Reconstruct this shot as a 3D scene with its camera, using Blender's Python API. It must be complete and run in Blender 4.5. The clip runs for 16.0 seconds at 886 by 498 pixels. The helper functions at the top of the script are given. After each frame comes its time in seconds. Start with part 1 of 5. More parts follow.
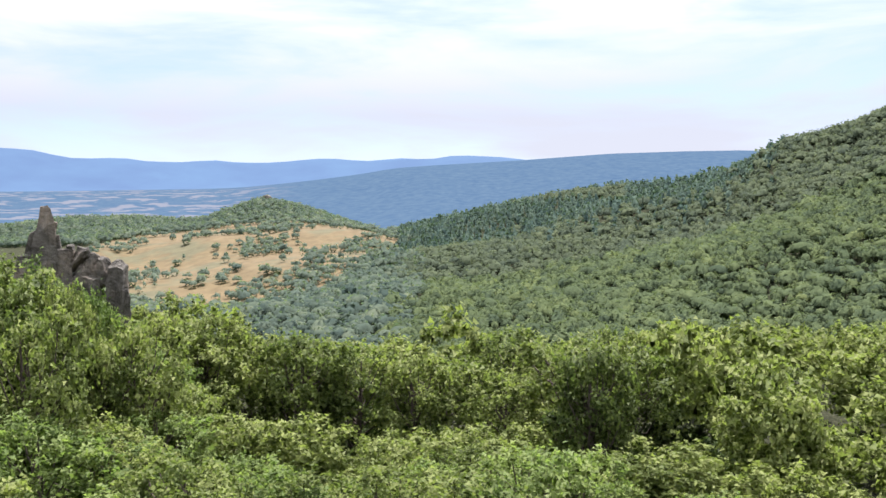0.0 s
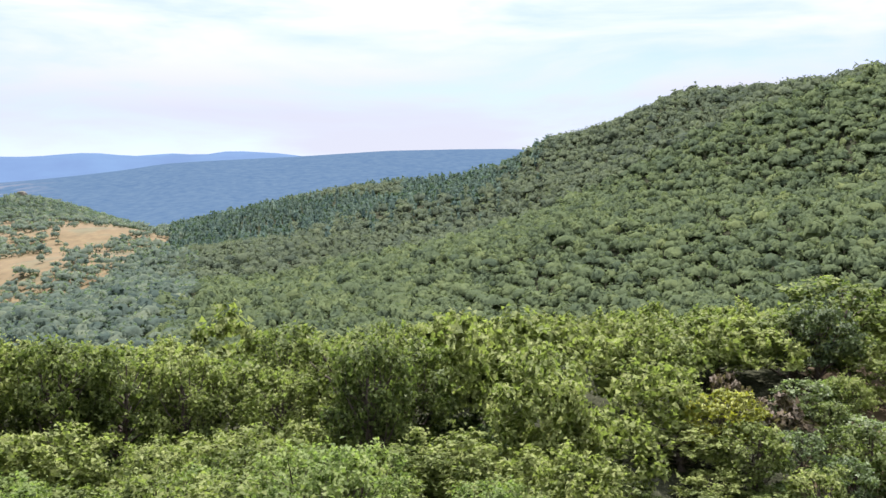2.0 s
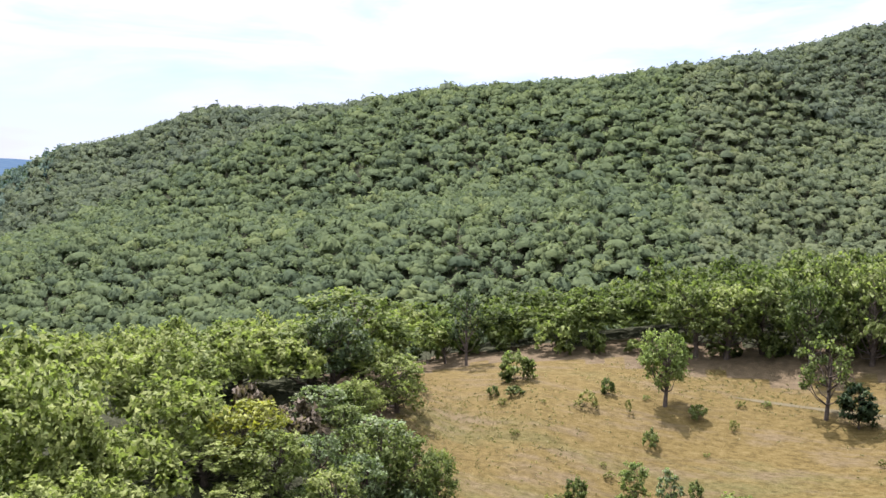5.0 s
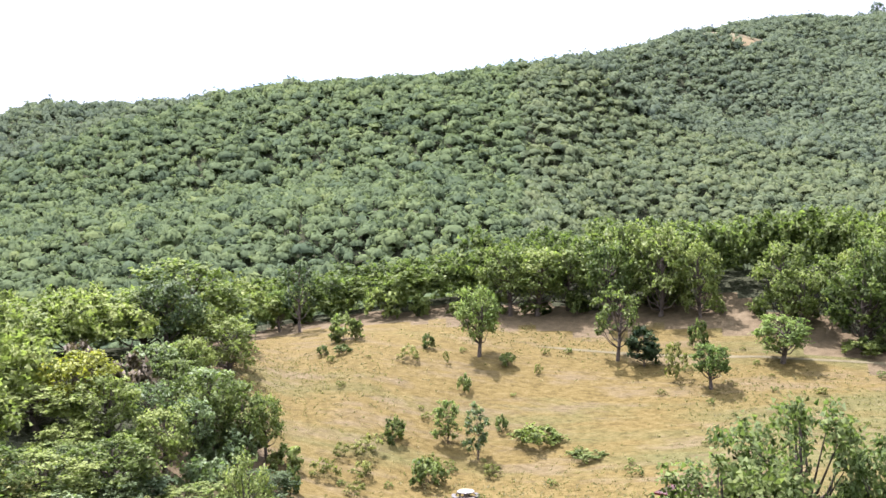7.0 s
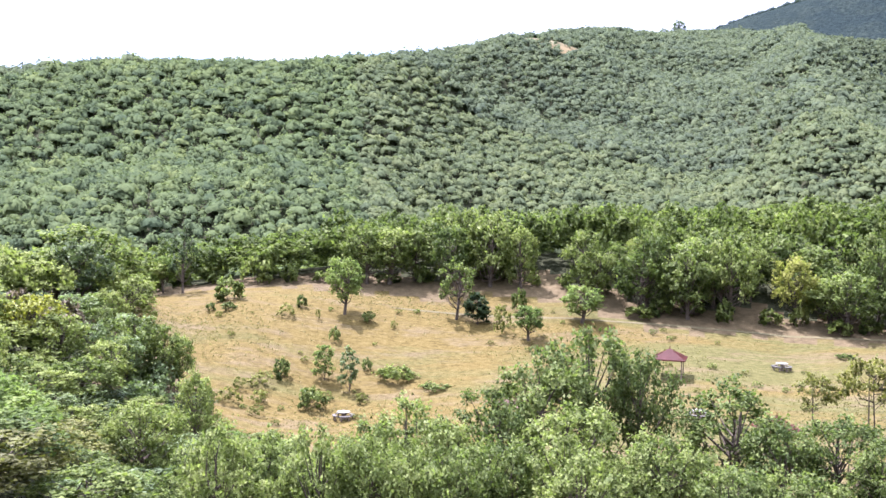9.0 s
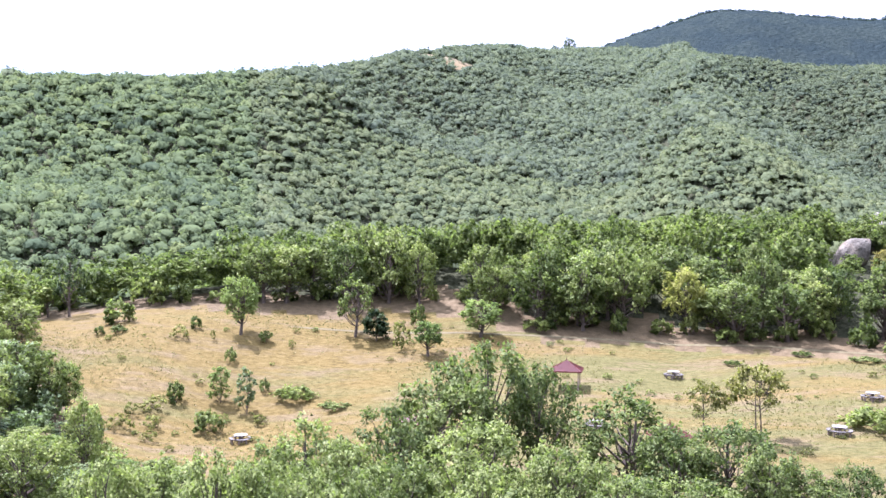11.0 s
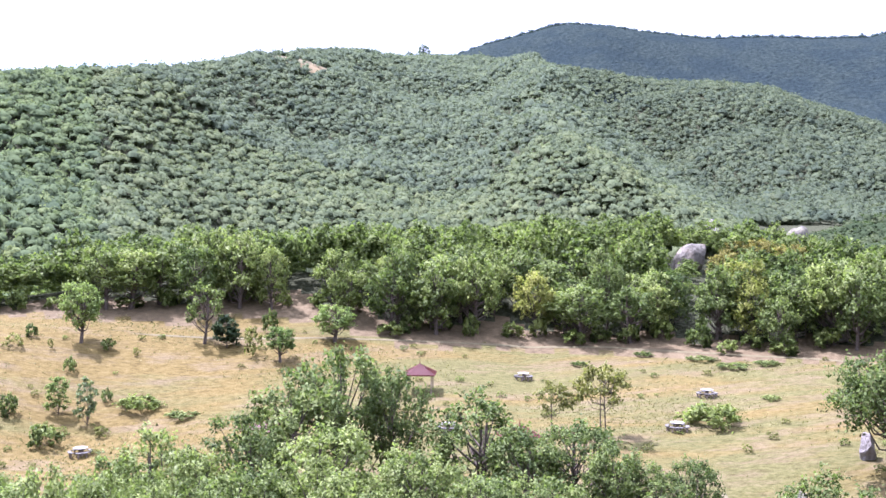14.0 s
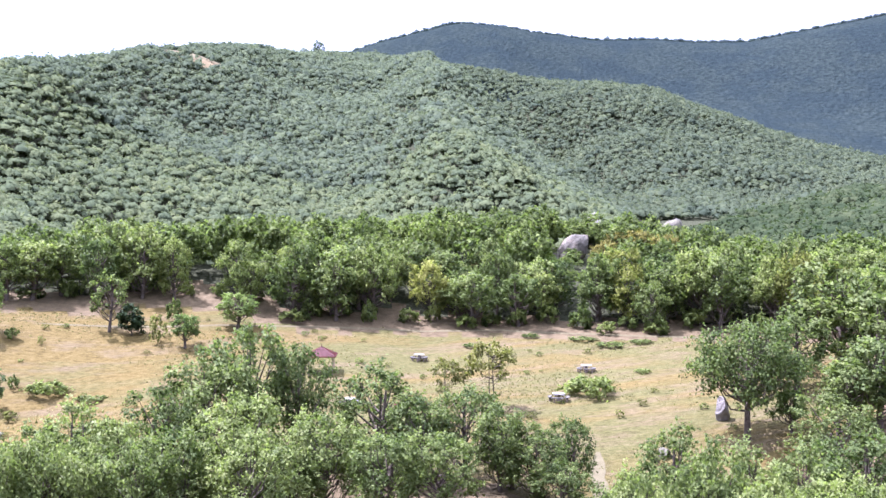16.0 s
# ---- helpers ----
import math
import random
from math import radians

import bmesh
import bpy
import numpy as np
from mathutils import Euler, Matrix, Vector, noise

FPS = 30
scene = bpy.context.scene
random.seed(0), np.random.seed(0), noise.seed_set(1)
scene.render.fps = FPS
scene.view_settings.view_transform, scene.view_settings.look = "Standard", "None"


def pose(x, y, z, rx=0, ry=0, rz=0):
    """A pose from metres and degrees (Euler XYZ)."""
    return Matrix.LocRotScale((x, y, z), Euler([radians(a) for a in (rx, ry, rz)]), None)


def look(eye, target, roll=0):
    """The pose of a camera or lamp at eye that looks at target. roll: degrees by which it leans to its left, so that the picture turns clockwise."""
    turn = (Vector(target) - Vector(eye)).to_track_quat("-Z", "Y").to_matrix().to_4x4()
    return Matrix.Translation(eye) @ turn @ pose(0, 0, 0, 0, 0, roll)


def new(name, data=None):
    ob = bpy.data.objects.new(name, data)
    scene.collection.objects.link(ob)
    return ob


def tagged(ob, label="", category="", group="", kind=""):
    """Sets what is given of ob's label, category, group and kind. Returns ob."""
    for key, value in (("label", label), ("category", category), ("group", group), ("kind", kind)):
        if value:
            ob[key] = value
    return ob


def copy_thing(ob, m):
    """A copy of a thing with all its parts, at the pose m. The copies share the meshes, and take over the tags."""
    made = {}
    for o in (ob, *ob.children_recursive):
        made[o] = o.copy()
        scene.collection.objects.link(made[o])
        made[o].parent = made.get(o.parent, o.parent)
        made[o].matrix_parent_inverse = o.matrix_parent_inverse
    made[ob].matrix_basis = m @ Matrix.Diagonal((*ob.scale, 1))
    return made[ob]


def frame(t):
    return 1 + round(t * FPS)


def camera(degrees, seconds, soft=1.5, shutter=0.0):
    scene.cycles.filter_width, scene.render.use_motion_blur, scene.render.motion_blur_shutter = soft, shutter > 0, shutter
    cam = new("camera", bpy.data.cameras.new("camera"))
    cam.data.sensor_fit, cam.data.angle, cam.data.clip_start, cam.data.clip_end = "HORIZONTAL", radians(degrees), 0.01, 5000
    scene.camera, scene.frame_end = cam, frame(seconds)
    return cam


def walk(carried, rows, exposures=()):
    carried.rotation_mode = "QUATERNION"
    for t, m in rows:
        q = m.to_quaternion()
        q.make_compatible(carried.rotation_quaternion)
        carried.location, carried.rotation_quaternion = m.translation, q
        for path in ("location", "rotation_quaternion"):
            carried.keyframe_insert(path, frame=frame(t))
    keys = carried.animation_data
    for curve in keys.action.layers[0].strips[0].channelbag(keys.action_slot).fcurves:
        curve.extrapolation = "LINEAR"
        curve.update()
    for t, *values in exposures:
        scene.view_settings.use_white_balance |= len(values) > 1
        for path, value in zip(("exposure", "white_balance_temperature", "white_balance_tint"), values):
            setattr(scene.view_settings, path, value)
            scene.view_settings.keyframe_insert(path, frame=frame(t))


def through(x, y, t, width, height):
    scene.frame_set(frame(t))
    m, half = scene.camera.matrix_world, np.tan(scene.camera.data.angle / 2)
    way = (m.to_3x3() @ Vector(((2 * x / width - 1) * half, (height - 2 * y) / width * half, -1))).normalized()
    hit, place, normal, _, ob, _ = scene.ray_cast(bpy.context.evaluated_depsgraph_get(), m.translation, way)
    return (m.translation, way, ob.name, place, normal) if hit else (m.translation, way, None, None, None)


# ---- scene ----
F0 = 1660.0
cam = camera(2 * math.degrees(math.atan(784 / F0)), 16.0, soft=1.5)

# seconds, place, bearing, pitch, roll
WAY = [
    (0.0, 7.83, 15.28, 25.28, -10.660, -1.205, -0.309),
    (0.5, 7.86, 15.51, 25.23, -8.673, -0.684, -0.347),
    (1.0, 7.89, 15.74, 25.17, -4.745, -0.519, -0.770),
    (1.5, 7.92, 15.97, 25.11, -0.606, -0.879, -1.333),
    (2.0, 7.95, 16.21, 25.05, 2.819, -1.533, -0.776),
    (2.5, 7.99, 16.44, 25.00, 9.161, 0.277, -1.148),
    (3.0, 8.02, 16.67, 24.94, 13.978, 0.333, -0.854),
    (3.5, 8.05, 16.90, 24.88, 17.849, 0.333, -0.556),
    (4.0, 8.08, 17.13, 24.82, 22.179, -0.049, -0.607),
    (4.5, 8.11, 17.36, 24.76, 27.322, -0.763, -0.361),
    (4.7, 8.12, 17.46, 24.74, 29.287, -0.762, -0.286),
    (6.8, 8.97, 10.48, 20.19, 38.516, -0.512, -1.235),
    (7.0, 6.29, 9.15, 20.29, 40.398, -0.668, -1.274),
    (7.5, -0.42, 5.83, 20.56, 44.104, -0.944, -0.403),
    (8.0, -0.47, 5.92, 20.57, 46.146, -1.590, -0.619),
    (8.5, -9.25, -0.07, 19.86, 48.994, -1.440, 0.437),
    (9.0, -15.39, -3.81, 19.51, 51.470, -1.553, 1.034),
    (11.3, -15.12, -3.73, 19.66, 58.654, -0.383, -0.102),
    (11.5, -15.11, -3.73, 19.65, 59.384, -0.297, -0.239),
    (12.0, -15.08, -3.74, 19.64, 61.122, -0.186, -0.193),
    (12.5, -15.06, -3.76, 19.63, 62.683, 0.078, -0.520),
    (13.0, -15.04, -3.77, 19.62, 64.377, 0.108, -0.269),
    (13.5, -15.01, -3.78, 19.61, 66.049, -0.047, -0.110),
    (14.0, -14.99, -3.79, 19.60, 66.506, -0.238, 0.323),
    (14.5, -14.97, -3.80, 19.59, 66.831, -0.944, -0.405),
    (15.0, -20.56, -5.85, 18.84, 68.912, -1.068, -0.923),
    (15.5, -22.40, -6.40, 18.56, 71.311, -0.700, -0.335),
    (16.0, -22.33, -6.35, 18.47, 72.869, -0.374, 0.053),
]


def aim(x, y, z, bearing, pitch, roll):
    b, p = radians(bearing), radians(pitch)
    way = Vector((math.sin(b) * math.cos(p), math.cos(b) * math.cos(p), math.sin(p)))
    eye = Vector((x, y, z))
    return look(eye, eye + way * 10, roll)


EXPOSURES = [(0.0, 1.49, 5990, 23), (4.7, 1.64, 5930, 27), (6.8, 2.16, 5780, 27), (9.2, 2.38, 5560, 31), (11.3, 2.42, 5340, 36), (16.0, 2.44, 5240, 39)]
walk(cam, [(t, aim(*p)) for t, *p in WAY], EXPOSURES)

# ---- sky and sun ----
SUN_BEARING, SUN_HEIGHT = 6.0, 65.0
world = bpy.data.worlds.new("sky")
scene.world = world
world.use_nodes = True
wn, wl = world.node_tree.nodes, world.node_tree.links
wn.clear()
sky = wn.new("ShaderNodeTexSky")
sky.sky_type = "NISHITA"
sky.sun_disc = False
sky.sun_elevation, sky.sun_rotation = radians(SUN_HEIGHT), radians(SUN_BEARING)
sky.altitude, sky.air_density, sky.dust_density, sky.ozone_density = 500, 1.0, 1.0, 1.0
place_in_sky = wn.new("ShaderNodeTexCoord")
stretch = wn.new("ShaderNodeMapping")
stretch.inputs["Scale"].default_value = (1.3, 1.3, 6.5)
stretch.inputs["Rotation"].default_value = (0.0, radians(3), 0.0)
cloud = wn.new("ShaderNodeTexNoise")
cloud.inputs["Scale"].default_value, cloud.inputs["Detail"].default_value = 2.6, 7.0
cloud.inputs["Roughness"].default_value, cloud.inputs["Distortion"].default_value = 0.55, 0.35
cover = wn.new("ShaderNodeMapRange")
cover.interpolation_type = "SMOOTHSTEP"
cover.inputs["From Min"].default_value, cover.inputs["From Max"].default_value = 0.30, 0.66
cover.inputs["To Min"].default_value, cover.inputs["To Max"].default_value = 0.16, 0.95
mixed = wn.new("ShaderNodeMix")
mixed.data_type = "RGBA"
# thin cloud brightens towards the zenith like overcast, pushed further as added fill
height = wn.new("ShaderNodeSeparateXYZ")
wl.new(place_in_sky.outputs["Generated"], height.inputs[0])
brighter = wn.new("ShaderNodeMapRange")
brighter.inputs["From Min"].default_value, brighter.inputs["From Max"].default_value = 0.12, 0.9
brighter.inputs["To Min"].default_value, brighter.inputs["To Max"].default_value = 1.1, 5.2
wl.new(height.outputs["Z"], brighter.inputs["Value"])
white = wn.new("ShaderNodeMix")
white.data_type, white.blend_type = "RGBA", "MULTIPLY"
white.inputs[0].default_value = 1.0
white.inputs[6].default_value = (4.26, 4.46, 4.44, 1.0)
wl.new(brighter.outputs["Result"], white.inputs[7])
wl.new(white.outputs[2], mixed.inputs[7])
air = wn.new("ShaderNodeBackground")
air.inputs["Strength"].default_value = 0.06
out = wn.new("ShaderNodeOutputWorld")
wl.new(place_in_sky.outputs["Generated"], stretch.inputs["Vector"])
wl.new(stretch.outputs["Vector"], cloud.inputs["Vector"])
wl.new(cloud.outputs["Fac"], cover.inputs["Value"])
wl.new(cover.outputs["Result"], mixed.inputs[0])
wl.new(sky.outputs["Color"], mixed.inputs[6])
wl.new(mixed.outputs[2], air.inputs["Color"])
wl.new(air.outputs["Background"], out.inputs["Surface"])

sun = new("sun", bpy.data.lights.new("sun", "SUN"))
sun.data.energy, sun.data.angle, sun.data.color = 3.7, radians(0.6), (1.0, 0.965, 0.91)
sb, sh = radians(SUN_BEARING), radians(SUN_HEIGHT)
sun.matrix_world = look((0, 0, 300), (-math.sin(sb) * math.cos(sh), -math.cos(sb) * math.cos(sh), 300 - math.sin(sh)))


# ---- materials ----
def material(name):
    m = bpy.data.materials.new(name)
    m.use_nodes = True
    m.node_tree.nodes.clear()
    return m, m.node_tree.nodes, m.node_tree.links


def ramp(nodes, stops):
    r = nodes.new("ShaderNodeValToRGB")
    e = r.color_ramp.elements
    while len(e) < len(stops):
        e.new(0.5)
    for s, (p, c) in zip(e, stops):
        s.position, s.color = p, (*c, 1)
    return r


def noise_node(nodes, links, scale, detail=4.0, rough=0.55, coords=None):
    n = nodes.new("ShaderNodeTexNoise")
    n.inputs["Scale"].default_value, n.inputs["Detail"].default_value, n.inputs["Roughness"].default_value = scale, detail, rough
    if coords is not None:
        links.new(coords, n.inputs["Vector"])
    return n


def math_node(nodes, links, op, a, b):
    n = nodes.new("ShaderNodeMath")
    n.operation = op
    for i, v in enumerate((a, b)):
        if isinstance(v, (int, float)):
            n.inputs[i].default_value = v
        else:
            links.new(v, n.inputs[i])
    return n.outputs[0]


def leaf_material(name, dark, mid, light, through=0.35, gloss=0.0, island=0.30, speckle=1.0, relief=0.4, own=0.5, glow=(1.06, 1.24, 0.68)):
    """Leaves: colour varies from plant to plant, in patches and from leaf to leaf; light passes through them."""
    m, n, l = material(name)
    tone = n.new("ShaderNodeAttribute")
    tone.attribute_name = "tone"
    geo, ob = n.new("ShaderNodeNewGeometry"), n.new("ShaderNodeObjectInfo")
    patch = noise_node(n, l, 0.05, 3.0, 0.5, geo.outputs["Position"])
    v = math_node(n, l, "MULTIPLY", geo.outputs["Random Per Island"], island)
    v = math_node(n, l, "ADD", v, math_node(n, l, "MULTIPLY", tone.outputs["Fac"], own))
    v = math_node(n, l, "ADD", v, math_node(n, l, "MULTIPLY", math_node(n, l, "SUBTRACT", ob.outputs["Random"], 0.28), 0.48))
    v = math_node(n, l, "ADD", v, math_node(n, l, "MULTIPLY", math_node(n, l, "SUBTRACT", patch.outputs["Fac"], 0.5), 0.5))
    grain = noise_node(n, l, 1.7, 5.0, 0.7, geo.outputs["Position"])
    v = math_node(n, l, "ADD", v, math_node(n, l, "MULTIPLY", math_node(n, l, "SUBTRACT", grain.outputs["Fac"], 0.5), speckle))
    colour = ramp(n, [(0.05, dark), (0.5, mid), (0.95, light)])
    l.new(v, colour.inputs["Fac"])
    bump = n.new("ShaderNodeBump")
    bump.inputs["Strength"].default_value, bump.inputs["Distance"].default_value = relief, 0.7
    l.new(grain.outputs["Fac"], bump.inputs["Height"])
    face = n.new("ShaderNodeBsdfPrincipled")
    face.inputs["Roughness"].default_value = 0.5
    face.inputs["Specular IOR Level"].default_value = gloss
    l.new(colour.outputs["Color"], face.inputs["Base Color"])
    l.new(bump.outputs["Normal"], face.inputs["Normal"])
    back = n.new("ShaderNodeBsdfTranslucent")
    l.new(bump.outputs["Normal"], back.inputs["Normal"])
    warm = n.new("ShaderNodeMix")
    warm.data_type, warm.blend_type = "RGBA", "MULTIPLY"
    warm.inputs[0].default_value = 1.0
    warm.inputs[7].default_value = (*glow, 1)
    l.new(colour.outputs["Color"], warm.inputs[6])
    l.new(warm.outputs[2], back.inputs["Color"])
    mix = n.new("ShaderNodeMixShader")
    mix.inputs[0].default_value = through
    l.new(face.outputs[0], mix.inputs[1])
    l.new(back.outputs[0], mix.inputs[2])
    o = n.new("ShaderNodeOutputMaterial")
    l.new(mix.outputs[0], o.inputs["Surface"])
    return m


def surface(name, stops, scale=1.0, rough=0.9, bump=0.3, bump_scale=8.0, gloss=0.2, second=None, second_scale=0.05, limits=(0.42, 0.6)):
    """A rough natural surface: a fine colour ramp, patches of a second colour set, and relief."""
    m, n, l = material(name)
    geo = n.new("ShaderNodeNewGeometry")
    fine = noise_node(n, l, scale, 6.0, 0.65, geo.outputs["Position"])
    c1 = ramp(n, stops)
    l.new(fine.outputs["Fac"], c1.inputs["Fac"])
    colour = c1.outputs["Color"]
    if second:
        c2 = ramp(n, second)
        l.new(fine.outputs["Fac"], c2.inputs["Fac"])
        big = noise_node(n, l, second_scale, 5.0, 0.6, geo.outputs["Position"])
        k = n.new("ShaderNodeMapRange")
        k.inputs["From Min"].default_value, k.inputs["From Max"].default_value = limits
        l.new(big.outputs["Fac"], k.inputs["Value"])
        mx = n.new("ShaderNodeMix")
        mx.data_type = "RGBA"
        l.new(k.outputs["Result"], mx.inputs[0])
        l.new(colour, mx.inputs[6])
        l.new(c2.outputs["Color"], mx.inputs[7])
        colour = mx.outputs[2]
    b = n.new("ShaderNodeBsdfPrincipled")
    b.inputs["Roughness"].default_value, b.inputs["Specular IOR Level"].default_value = rough, gloss
    l.new(colour, b.inputs["Base Color"])
    if bump:
        rel = noise_node(n, l, bump_scale, 6.0, 0.6, geo.outputs["Position"])
        bp = n.new("ShaderNodeBump")
        bp.inputs["Strength"].default_value, bp.inputs["Distance"].default_value = bump, 1.0 / bump_scale
        l.new(rel.outputs["Fac"], bp.inputs["Height"])
        l.new(bp.outputs["Normal"], b.inputs["Normal"])
    o = n.new("ShaderNodeOutputMaterial")
    l.new(b.outputs[0], o.inputs["Surface"])
    return m


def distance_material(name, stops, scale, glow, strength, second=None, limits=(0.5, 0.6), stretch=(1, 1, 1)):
    """Far land: its own colour, with the haze of kilometres of lit air painted on as pale blue emission."""
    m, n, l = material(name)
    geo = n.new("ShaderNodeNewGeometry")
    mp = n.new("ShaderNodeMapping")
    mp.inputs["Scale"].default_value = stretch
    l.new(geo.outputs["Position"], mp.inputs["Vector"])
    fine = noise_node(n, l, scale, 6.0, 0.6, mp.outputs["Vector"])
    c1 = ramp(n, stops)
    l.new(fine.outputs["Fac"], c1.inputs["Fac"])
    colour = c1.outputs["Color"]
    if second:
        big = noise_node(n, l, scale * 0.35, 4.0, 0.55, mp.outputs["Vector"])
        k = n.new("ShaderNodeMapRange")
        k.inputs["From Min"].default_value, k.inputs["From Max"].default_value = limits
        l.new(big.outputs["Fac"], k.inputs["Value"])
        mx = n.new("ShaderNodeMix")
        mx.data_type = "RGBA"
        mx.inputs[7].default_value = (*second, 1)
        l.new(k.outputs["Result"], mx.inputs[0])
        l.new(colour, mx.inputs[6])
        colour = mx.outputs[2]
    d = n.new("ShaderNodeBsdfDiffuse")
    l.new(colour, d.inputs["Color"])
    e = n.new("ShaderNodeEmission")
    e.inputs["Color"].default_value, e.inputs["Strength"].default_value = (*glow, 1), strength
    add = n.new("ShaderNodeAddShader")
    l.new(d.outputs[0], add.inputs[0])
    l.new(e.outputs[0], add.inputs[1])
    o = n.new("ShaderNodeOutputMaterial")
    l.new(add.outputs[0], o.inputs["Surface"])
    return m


LEAF_OAK = leaf_material("oak_leaves", (0.060, 0.084, 0.025), (0.152, 0.188, 0.054), (0.256, 0.286, 0.086), 0.44, 0.08, island=0.40, speckle=0.6)
LEAF_SILVER = leaf_material("pale_oak_leaves", (0.066, 0.094, 0.030), (0.154, 0.190, 0.058), (0.256, 0.288, 0.094), 0.44, 0.10, island=0.40, speckle=0.7)
# far-slope leaf colours have haze mixed in: bluer and greyer than near oaks
LEAF_MOUNTAIN = leaf_material("hazed_mountain_leaves", (0.056, 0.074, 0.080), (0.071, 0.091, 0.094), (0.091, 0.111, 0.108), 0.40, 0.0, island=0.08, speckle=0.5, relief=0.4, own=0.3)
LEAF_HILL = leaf_material("hazed_hillside_leaves", (0.070, 0.091, 0.058), (0.106, 0.130, 0.068), (0.148, 0.168, 0.077), 0.38, 0.0, island=0.14, speckle=0.7, relief=0.6, own=0.6, glow=(1.08, 1.14, 0.86))
LEAF_WEST = leaf_material("west_slope_leaves", (0.074, 0.100, 0.056), (0.122, 0.154, 0.068), (0.178, 0.206, 0.074), 0.38, 0.0, island=0.14, speckle=0.7, relief=0.6, own=0.6, glow=(1.08, 1.14, 0.86))
LEAF_HIGH = leaf_material("hazed_high_slope_leaves", (0.076, 0.097, 0.064), (0.112, 0.135, 0.074), (0.150, 0.170, 0.083), 0.38, 0.0, island=0.14, speckle=0.7, relief=0.6, own=0.55, glow=(1.08, 1.14, 0.9))
LEAF_MID = leaf_material("hazed_second_ridge_leaves", (0.062, 0.080, 0.052), (0.092, 0.111, 0.061), (0.123, 0.139, 0.068), 0.38, 0.0, island=0.14, speckle=0.7, relief=0.6, own=0.55, glow=(1.08, 1.14, 0.9))
LEAF_DEEP = leaf_material("deep_oak_leaves", (0.046, 0.070, 0.022), (0.108, 0.142, 0.044), (0.190, 0.220, 0.072), 0.42, 0.08, island=0.40, speckle=0.6)
LEAF_FRESH = leaf_material("fresh_oak_leaves", (0.080, 0.120, 0.032), (0.156, 0.212, 0.062), (0.252, 0.304, 0.094), 0.48, 0.08, island=0.38, speckle=0.6)
LEAF_WEED = leaf_material("green_weed_leaves", (0.110, 0.120, 0.032), (0.180, 0.186, 0.056), (0.250, 0.244, 0.082), 0.45, 0.05)
# blue haze is mixed into the far woods and pines as well
LEAF_FAR = leaf_material("hazed_far_leaves", (0.064, 0.090, 0.070), (0.114, 0.144, 0.098), (0.172, 0.198, 0.120), 0.42, 0.0, island=0.14, speckle=0.6, relief=0.25, own=0.8)
LEAF_PINE = leaf_material("hazed_pine_needles", (0.040, 0.066, 0.056), (0.062, 0.094, 0.074), (0.092, 0.126, 0.088), 0.25, 0.0, island=0.14, speckle=0.7, relief=0.3, own=0.85)
LEAF_DARK = leaf_material("juniper_needles", (0.030, 0.052, 0.022), (0.062, 0.088, 0.036), (0.100, 0.130, 0.050), 0.3, 0.1)
LEAF_YELLOW = leaf_material("yellow_green_leaves", (0.130, 0.152, 0.024), (0.224, 0.244, 0.036), (0.310, 0.318, 0.050), 0.42, 0.2, glow=(1.25, 1.26, 0.6))
LEAF_RUST = leaf_material("withered_leaves", (0.072, 0.058, 0.034), (0.118, 0.094, 0.056), (0.170, 0.136, 0.080), 0.3, 0.1)
LEAF_OLIVE = leaf_material("sumac_leaves", (0.100, 0.098, 0.028), (0.165, 0.168, 0.045), (0.240, 0.225, 0.065), 0.4, 0.2)
LEAF_PALE = leaf_material("pale_shrub_leaves", (0.090, 0.130, 0.052), (0.155, 0.205, 0.078), (0.240, 0.285, 0.120), 0.42, 0.3)
WEED = leaf_material("dry_weeds", (0.130, 0.122, 0.050), (0.180, 0.160, 0.072), (0.230, 0.195, 0.095), 0.4, 0.1)
LEAF_GOLD = leaf_material("yellowing_oak_leaves", (0.105, 0.120, 0.030), (0.195, 0.205, 0.050), (0.285, 0.280, 0.076), 0.45, 0.05)
LEAF_AUTUMN = leaf_material("golden_oak_leaves", (0.124, 0.116, 0.034), (0.215, 0.198, 0.058), (0.300, 0.276, 0.086), 0.45, 0.05, glow=(1.15, 1.15, 0.65))
# deep green, darkened further in colour to offset the strong sun on this slope
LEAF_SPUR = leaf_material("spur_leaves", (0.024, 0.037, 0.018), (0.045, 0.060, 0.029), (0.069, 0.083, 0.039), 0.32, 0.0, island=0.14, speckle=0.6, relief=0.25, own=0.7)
LEAF_FIELD = leaf_material("field_oak_leaves", (0.060, 0.084, 0.068), (0.100, 0.130, 0.096), (0.146, 0.174, 0.116), 0.42, 0.0, island=0.14, speckle=0.6, relief=0.25, own=0.7)
BARK = surface("bark", [(0.3, (0.035, 0.027, 0.020)), (0.7, (0.12, 0.095, 0.070))], 3.0, 0.95, 0.6, 14.0)
